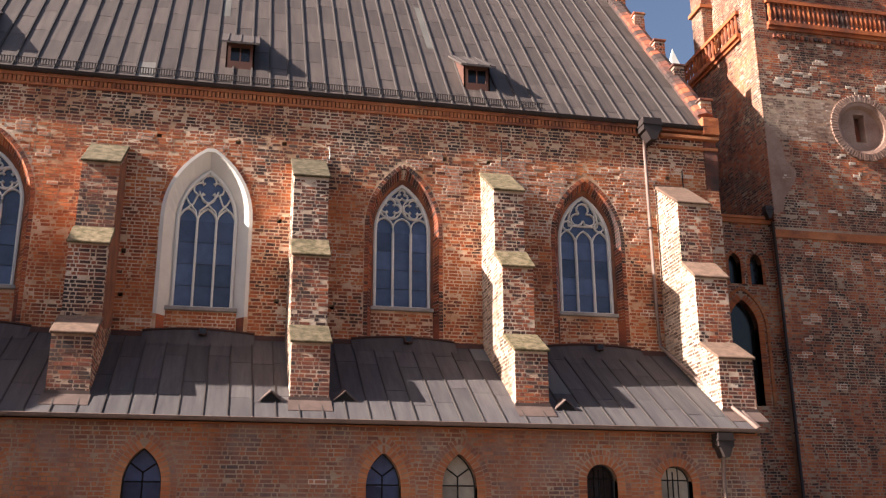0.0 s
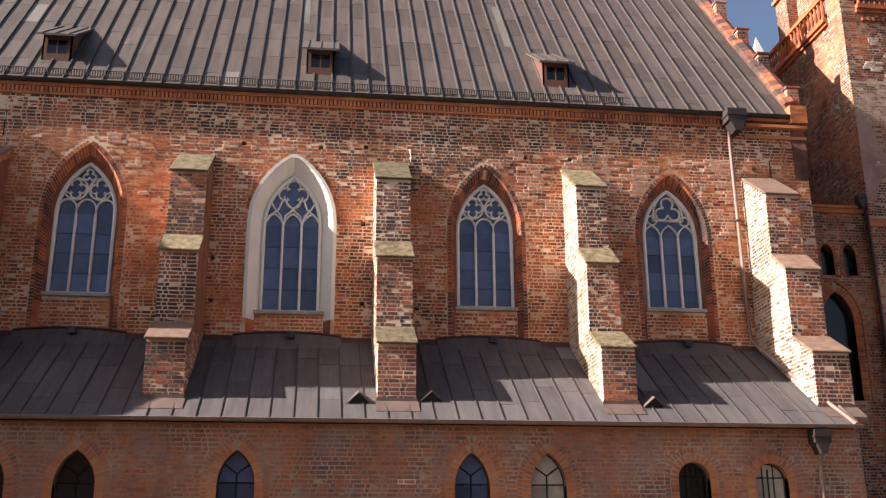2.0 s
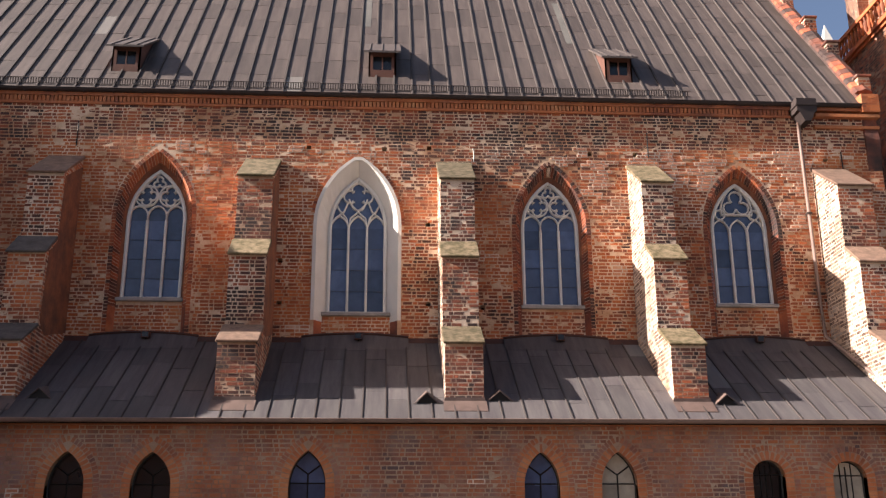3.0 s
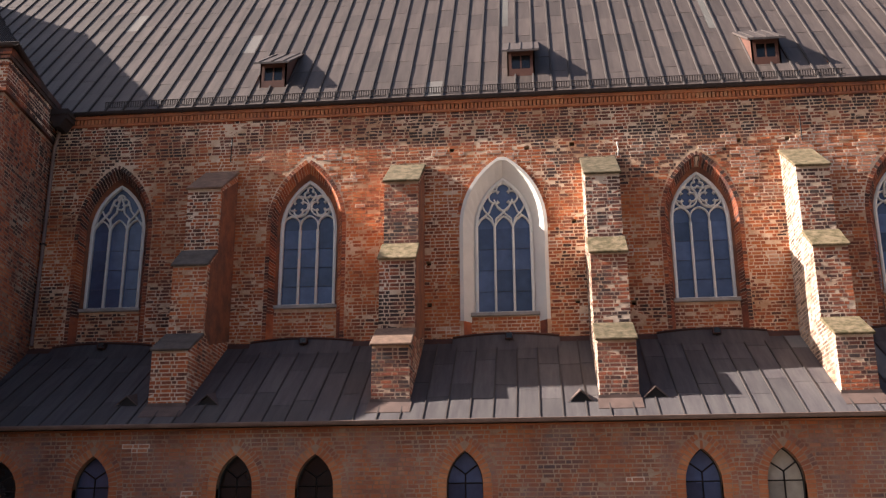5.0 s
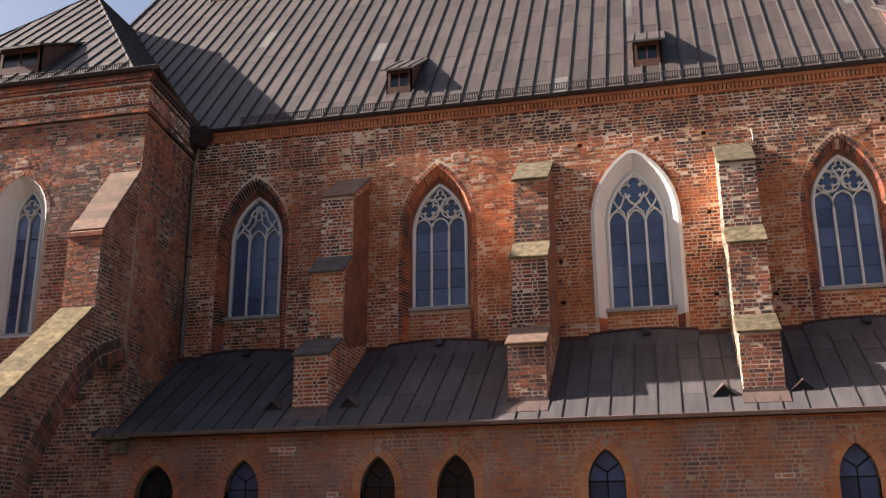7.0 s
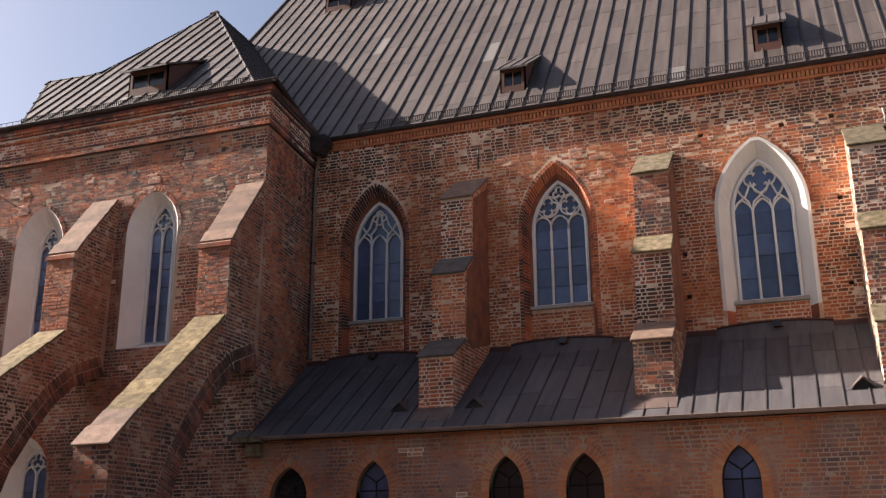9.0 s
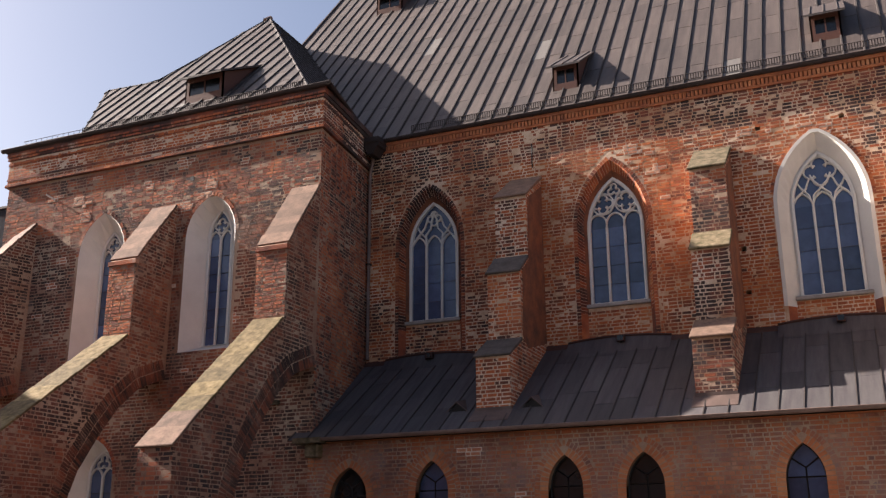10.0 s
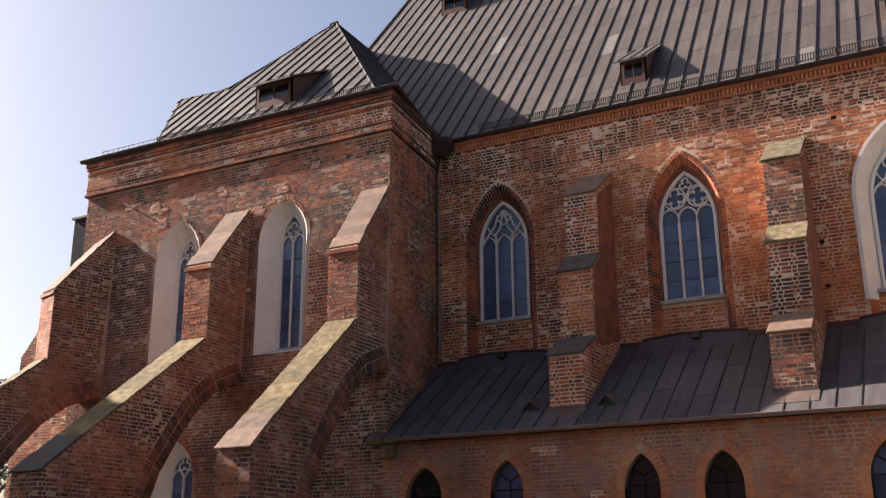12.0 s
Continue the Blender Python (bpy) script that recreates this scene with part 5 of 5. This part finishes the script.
stack = holder("chimney_stack", "dark blue-grey sheet-clad stack beyond the wing", "chimney")
rounded_edges(mesh("shaft", box(-36.4, -35.25, 32.0, 33.2, 0.0, 17.2), BLUE, stack), 0.02)
mesh("cap_sheet", box(-36.5, -35.15, 31.9, 33.3, 17.2, 17.3), GUTTER, stack)

# ---------------------------------------------------------------- gable parapet at the nave's end
gable = tagged(mesh("gable_wall", prism("x", [(YW - 0.12, 14.0), (YW + 0.1, 15.55), (YW + 13, nave_z(YW + 13) + 0.45), (YW + 13.0, 8), (YW + 0.6, 8.0)], 14.72, XEND + 0.006), BRICK_DARK), "brick gable parapet at the end of the nave roof", "wall", kind="structure")
up = Vector((0, 1, NAVE_S)).normalized()
for i in range(58):
    s = 0.1 + i * 0.33
    p = Vector((0, YW - 0.05, 15.55)) + up * s
    q = p + up * 0.31
    n = Vector((0, -NAVE_S, 1)).normalized()
    v = [(x, *(w + n * d).yz) for w in (p, q) for x, d in ((14.62, -0.03), (14.68, 0.06), (14.94, 0.14), (XEND + 0.04, 0.05), (XEND + 0.04, -0.04))]
    mesh("ridge_tile", (v, [(0, 1, 6, 5), (1, 2, 7, 6), (2, 3, 8, 7), (3, 4, 9, 8), (0, 4, 3, 2, 1), (5, 6, 7, 8, 9)]), BRICK_DARKEST, gable)
brickwork(gable, [(YW, 8.0), (YW + 12, 8.0), (YW + 12, 29.0), (YW + 0.1, 15.5)], side(XEND + 0.006, 1), BRICK_DARK, (), 151)
for k, (y, z, w, h) in enumerate(((28.3, 15.5, 0.34, 0.75), (30.0, 17.4, 0.34, 1.0), (31.4, 19.1, 0.34, 1.05), (33.0, 21.1, 0.34, 1.1), (34.8, 23.2, 0.55, 2.4))):
    pin = holder("gable_pinnacle", "small pale brick pinnacle on the gable slope", "pinnacle", "gable pinnacles")
    x0, x1 = 14.84, 15.24
    mesh("core", box(x0 + 0.01, x1 - 0.01, y - w / 2 + 0.01, y + w / 2 - 0.01, z - 0.6, z + h), MORTAR, pin)
    br = BRICK_NEW if k == 4 else BRICK_PALE
    brickwork(pin, [(x0, z - 0.6), (x1, z - 0.6), (x1, z + h), (x0, z + h)], front(y - w / 2), br, (), 160 + k)
    brickwork(pin, [(y - w / 2, z - 0.6), (y + w / 2, z - 0.6), (y + w / 2, z + h), (y - w / 2, z + h)], side(x0, -1), br, (), 170 + k)
    rounded_edges(mesh("cap", box(x0 - 0.05, x1 + 0.05, y - w / 2 - 0.05, y + w / 2 + 0.05, z + h, z + h + 0.09), BRICK_PALE, pin), 0.02)
    if k == 4:
        mesh("collar", box(x0 - 0.12, x1 + 0.12, y - w / 2 - 0.12, y + w / 2 + 0.12, z + 0.9, z + 1.0), BRICK_NEW, pin)
# corbelled corner at the end of the eaves
corner = tagged(mesh("eave_corbel", join(box(13.15, XEND + 0.05, YW - 0.1, YW + 0.2, 14.35, 14.45), box(13.2, XEND + 0.08, YW - 0.16, YW + 0.2, 14.72, 14.82), box(14.7, XEND + 0.1, YW - 0.2, YW + 0.3, 14.9, 15.5)), BRICK_NEW), "corbelled brick corner at the end of the eaves", "cornice", kind="structure")
brickwork(corner, [(14.7, 14.9), (XEND + 0.1, 14.9), (XEND + 0.1, 15.5), (14.7, 15.5)], front(YW - 0.2), BRICK, (), 180)
brickwork(corner, [(13.15, 14.33), (XEND + 0.05, 14.33), (XEND + 0.05, 14.46), (13.15, 14.46)], front(YW - 0.1), BRICK_NEW, (), 181)

# ---------------------------------------------------------------- link wall between nave and tower
YK = 32.9
k_open = [pointed(18.15, 0.48, 11.4, 12.22, 0.37), pointed(19.01, 0.48, 11.4, 12.22, 0.37), pointed(18.29, 1.15, 6.9, 9.75, 1.05)]
k_face = [(XEND, 0), (XTOW + 0.1, 0), (XTOW + 0.1, 13.93), (XEND, 13.93)]
wall_link = tagged(mesh("wall_link", prism("y", k_face, YK, YK + 0.6, k_open), MORTAR_RED), "shaded red brick link wall between nave and tower", "wall", kind="structure")
k_grow = [pointed(18.15, 0.74, 11.4, 12.22, 0.53), pointed(19.01, 0.74, 11.4, 12.22, 0.53), pointed(18.29, 1.65, 6.9, 9.75, 1.35)]
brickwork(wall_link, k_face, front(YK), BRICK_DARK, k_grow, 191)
for i, (o, cx) in enumerate(zip(k_open, (18.15, 19.01, 18.29))):
    win = holder(f"window_{i + 20}", "small pointed window with dark glass in the link wall" if i < 2 else "tall pointed niche window with dark glass", "window", "link windows", "structure")
    mesh("arch_bricks", arch_bricks(jambs(o), front(YK), 0.13 if i < 2 else 0.24, 195 + i, 0.1, 0.02), BRICK, win)
    if i == 2:
        mesh("hood_ring", arch_bricks(jambs(pointed(18.29, 1.75, 6.9, 9.75, 1.42)), front(YK), 0.12, 199, 0.1, 0.06), BRICK_NEW, win)
    mesh("pane", ([(p[0], YK + 0.3, p[1]) for p in o], [tuple(range(len(o)))]), GLASS_DARK, win)
    n = len(o)
    mesh("reveal", ([(p[0], YK - 0.01, p[1]) for p in o] + [(p[0], YK + 0.32, p[1]) for p in o], [(j, (j + 1) % n, n + (j + 1) % n, n + j) for j in range(n)]), BRICK_DARK, win)
tagged(mesh("link_coping", join(box(XEND + 0.02, XTOW + 0.1, YK - 0.12, YK + 0.7, 13.77, 13.93), box(XEND + 0.02, XTOW + 0.1, YK - 0.2, YK + 0.7, 13.93, 14.03)), BRICK_NEW), "orange brick coping of the link wall", "coping", kind="structure")

# ---------------------------------------------------------------- tower
TX1, TZ = 32.0, 22.15
tower = holder("tower", "massive red brick church tower with pale lime patches and a balustrade", "tower")
OC = (24.05, 17.97)
mesh("body", prism("y", [(XTOW, 0), (TX1, 0), (TX1, TZ), (XTOW, TZ)], YTOW, 38.6, [circle(*OC, 1.12, 28)]), MORTAR_RED, tower, "brick mass of the tower")
tf = [circle(*OC, 1.44, 28)]
brickwork(tower, [(XTOW, 0), (TX1, 0), (TX1, 13.17), (XTOW, 13.17)], front(YTOW), BRICK_DARK, (), 201, fixes=repairs(XTOW + 0.5, 27, 6.0, 12.9, 34, 323, True), fix_mat=BRICK_FIX)
for z0, z1, br, sd, fx in ((13.5, 17.2, BRICK_TOWER, 202, repairs(20.2, 27, 13.8, 16.9, 24, 322, True)), (17.2, 18.98, BRICK_LIME, 204, ()), (18.98, TZ - 0.1, BRICK_TOWER, 205, repairs(20.1, 27, 19.1, 21.3, 30, 321, True))):
    brickwork(tower, [(XTOW, z0), (TX1, z0), (TX1, z1), (XTOW, z1)], front(YTOW), br, tf, sd, (20.6, 22.2, 19.2, 21.3), fixes=fx, fix_mat=BRICK_WHITE)
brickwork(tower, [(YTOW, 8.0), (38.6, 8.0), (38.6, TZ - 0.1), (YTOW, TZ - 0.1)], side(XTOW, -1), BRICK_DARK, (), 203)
mesh("string_course", join(box(XTOW - 0.06, TX1, YTOW - 0.06, YTOW + 0.1, 13.17, 13.33), box(XTOW - 0.03, TX1, YTOW - 0.03, YTOW + 0.1, 13.33, 13.48)), BRICK_NEW, tower, "orange brick string course")
mesh("corner_plaster", prism("y", [(XTOW + 0.02, 14.1), (XTOW + 0.4, 14.2), (XTOW + 0.55, 14.8), (XTOW + 1.05, 15.5), (XTOW + 1.15, 15.9), (XTOW + 0.75, 16.3), (XTOW + 0.65, 17.0), (XTOW + 0.35, 17.6), (XTOW + 0.02, 17.8)], YTOW - 0.014, YTOW + 0.2), ROUGHCAST, tower, "pink roughcast patch at the corner")
# round window: two rings, a slit with splayed sides
rings = holder("oculus", "round brick and stone window ring with a narrow slit", "window", kind="structure")
mesh("outer_ring", arch_bricks(circle(*OC, 1.12, 36) + [circle(*OC, 1.12, 36)[0]], front(YTOW), 0.30, 210, 0.10, 0.08), ROUGHCAST, rings, "pale ring of bricks")
v, f = [], []
n = 28
for r, y in ((1.14, YTOW - 0.05), (0.98, YTOW + 0.0), (0.93, YTOW + 0.14), (0.9, YTOW + 0.22)):
    v += [(p[0], y, p[1]) for p in circle(*OC, r, n)]
f = [(k * n + i, k * n + (i + 1) % n, (k + 1) * n + (i + 1) % n, (k + 1) * n + i) for k in range(3) for i in range(n)]
mesh("splay", (v, f), ROUGHCAST, rings, "roughcast splay")
slit = [(OC[0] - 0.22, OC[1] - 0.52), (OC[0] + 0.26, OC[1] - 0.52), (OC[0] + 0.26, OC[1] + 0.68), (OC[0] - 0.22, OC[1] + 0.68)]
mesh("slab", prism("y", circle(*OC, 0.95, n), YTOW + 0.2, YTOW + 0.7, [slit]), ROUGHCAST, rings, "pale slab with a slit")
mesh("dark_back", box(OC[0] - 0.5, OC[0] + 0.5, YTOW + 0.6, YTOW + 0.62, OC[1] - 0.75, OC[1] + 0.75), BRICK_DARKEST, rings)
mesh("notch", join(*[box(OC[0] + sx, OC[0] + sx + 0.1, YTOW - 0.075, YTOW, OC[1] + 1.2, OC[1] + 1.4) for sx in (-0.05,)]), PLASTER, rings)
# cornice and balustrade
mesh("cornice", join(box(XTOW + 0.6, TX1, YTOW - 0.1, YTOW + 0.5, TZ - 0.2, TZ - 0.06), box(XTOW + 0.6, TX1, YTOW - 0.2, YTOW + 0.5, TZ - 0.06, TZ + 0.12),
    box(XTOW - 0.1, XTOW + 0.5, YTOW + 1.0, 38.6, TZ - 0.2, TZ - 0.06), box(XTOW - 0.2, XTOW + 0.5, YTOW + 1.0, 38.6, TZ - 0.06, TZ + 0.12)), BRICK, tower, "moulded red brick cornice")
tooth = mesh("tooth_brick", box(0, 0.11, YTOW - 0.1, YTOW, TZ - 0.55, TZ - 0.4), BRICK_DARK, tower)
for i in range(50):
    t_ = tooth if i == 0 else new("tooth_brick", tooth.data)
    t_.parent, t_.location = tower, (XTOW + 0.8 + i * 0.2, 0, 0)
bal = holder("balustrade", "red brick balustrade of close round balusters on the tower", "balustrade")
prof = [(0.045, 0.0), (0.075, 0.08), (0.05, 0.2), (0.085, 0.38), (0.085, 0.52), (0.05, 0.72), (0.075, 0.84), (0.045, 0.9)]


def baluster(x, y, z):
    n = 8
    v = [(x + r * math.cos(2 * math.pi * i / n), y + r * math.sin(2 * math.pi * i / n), z + h) for r, h in prof for i in range(n)]
    return v, [(k * n + i, k * n + (i + 1) % n, (k + 1) * n + (i + 1) % n, (k + 1) * n + i) for k in range(len(prof) - 1) for i in range(n)]


first = mesh("baluster", baluster(0, 0, 0), BRICK, bal)
spots = [(XTOW + 0.75 + i * 0.215, YTOW - 0.05) for i in range(46)] + [(XTOW - 0.05, YTOW + 1.2 + i * 0.3) for i in range(17)]
for i, (x, y) in enumerate(spots):
    b = first if i == 0 else new("baluster", first.data)
    b.parent = bal
    b.location = (x, y, TZ + 0.12)
mesh("rail", join(box(XTOW + 0.6, TX1, YTOW - 0.15, YTOW + 0.09, TZ + 1.0, TZ + 1.15), box(XTOW - 0.15, XTOW + 0.09, YTOW + 1.0, 38.6, TZ + 1.0, TZ + 1.15)), BRICK, bal, "red brick rail")
mesh("corner_pier", box(XTOW, XTOW + 0.6, YTOW, YTOW + 1.0, TZ, TZ + 6), MORTAR_RED, tower, "worn brick corner pier")
brickwork(tower, [(XTOW, TZ - 0.1), (XTOW + 0.6, TZ - 0.1), (XTOW + 0.6, TZ + 4), (XTOW, TZ + 4)], front(YTOW), BRICK_TOWER, (), 224)
brickwork(tower, [(YTOW, TZ - 0.1), (YTOW + 1.0, TZ - 0.1), (YTOW + 1.0, TZ + 4), (YTOW, TZ + 4)], side(XTOW, -1), BRICK_TOWER, (), 225)
# stage above, set back, with pilasters and a slim turret
stage = holder("tower_stage", "upper brick stage of the tower set back behind the balustrade", "tower")
mesh("body", box(XTOW + 0.5, TX1, YTOW + 1.1, 37.7, TZ, TZ + 9), MORTAR_RED, stage)
brickwork(stage, [(XTOW + 0.5, TZ), (TX1, TZ), (TX1, TZ + 4), (XTOW + 0.5, TZ + 4)], front(YTOW + 1.1), BRICK_TOWER, (), 220)
brickwork(stage, [(YTOW + 1.1, TZ), (37.5, TZ), (37.5, TZ + 6), (YTOW + 1.1, TZ + 6)], side(XTOW + 0.5, -1), BRICK_WING, (), 221)
tur = holder("corner_turret", "slim brick turret behind the balustrade with a moulded base", "turret")
mesh("shaft", box(XTOW + 0.02, XTOW + 0.85, 36.6, 37.6, TZ, TZ + 9), MORTAR_RED, tur)
brickwork(tur, [(XTOW + 0.02, TZ), (XTOW + 0.85, TZ), (XTOW + 0.85, TZ + 6), (XTOW + 0.02, TZ + 6)], front(36.6), BRICK_TOWER, (), 222)
brickwork(tur, [(36.6, TZ), (37.6, TZ), (37.6, TZ + 6), (36.6, TZ + 6)], side(XTOW + 0.02, -1), BRICK_WING, (), 223)
mesh("collar", box(XTOW - 0.1, XTOW + 0.95, 36.5, 37.7, TZ + 3.1, TZ + 3.26), BRICK_NEW, tur)
spire = holder("far_finial", "small pointed white stone finial beyond the gable", "finial")
mesh("tip", ([(22.2, 45.0, 26.6), (22.95, 45.0, 26.6), (22.95, 45.8, 26.6), (22.2, 45.8, 26.6), (22.57, 45.4, 28.2)], [(0, 1, 4), (1, 2, 4), (2, 3, 4), (3, 0, 4)]), WHITE, spire)
mesh("base", box(22.22, 22.93, 45.02, 45.78, 0.0, 26.6), PLASTER, spire)
dp = [(19.62, YTOW - 0.06, 13.7), (19.66, YTOW - 0.06, 11.8), (19.69, YTOW - 0.06, 0.02)]
tdp = downpipe(19.56, YTOW + 0.1, 14.4, 0.3, 0.5, dp, "dark downpipe down the tower's corner")
mesh("pipe_sleeve", tube(dp, 0.062, 10), GUTTER, tdp, "dark painted pipe", True)

# ---------------------------------------------------------------- unseen wall added to shade the lower wing
tagged(mesh("wall_west", prism("x", [(3.0, 0.0), (20.3, 0.0), (20.3, 16.4), (11.6, 21.0), (3.0, 16.4)], -41.0, -40.3), BRICK_LOW), "unseen gable wall added to cast shade on the wing", "wall", kind="structure")

# added behind the camera to keep low sky light off the church
tagged(mesh("wall_south", box(-60.0, 50.0, -26.6, -26.0, 0.0, 17.0), BRICK_LOW), "unseen plain wall added to block low sky light", "wall", kind="structure")

# ---------------------------------------------------------------- tree beyond the wing
tree = holder("tree", "leafy green tree far beyond the church", "tree")
tx, ty = -76.0, 60.5
mesh("trunk", tube([(tx, ty, 0), (tx + 0.2, ty, 4), (tx - 0.1, ty, 8), (tx + 0.3, ty, 12)], 0.32, 8), BARK, tree)
rng = random.Random(77)
for i in range(7):
    an, h = i * 0.9, 6 + i * 0.9
    mesh("limb", tube([(tx, ty, h), (tx + 1.6 * math.cos(an), ty + 1.6 * math.sin(an), h + 1.6), (tx + 3.2 * math.cos(an), ty + 3.2 * math.sin(an), h + 2.6)], 0.09, 5), BARK, tree)
v, f = [], []
clumps = [(tx + rng.gauss(0, 2.2), ty + rng.gauss(0, 2.2), rng.uniform(7.5, 16.5)) for _ in range(60)]
for cx, cy, cz in clumps:
    for _ in range(60):
        p = Vector((cx + rng.gauss(0, 0.6), cy + rng.gauss(0, 0.6), cz + rng.gauss(0, 0.5)))
        d1 = Vector((rng.gauss(0, 1), rng.gauss(0, 1), rng.gauss(0, 1))).normalized() * 0.2
        d2 = Vector((rng.gauss(0, 1), rng.gauss(0, 1), rng.gauss(0, 1))).normalized() * 0.14
        k = len(v)
        v += [tuple(p - d1), tuple(p + d2), tuple(p + d1), tuple(p - d2)]
        f.append((k, k + 1, k + 2, k + 3))
tagged(mesh("crown", (v, f), LEAF, tree, "green leaves in clumps"), kind="stuff")
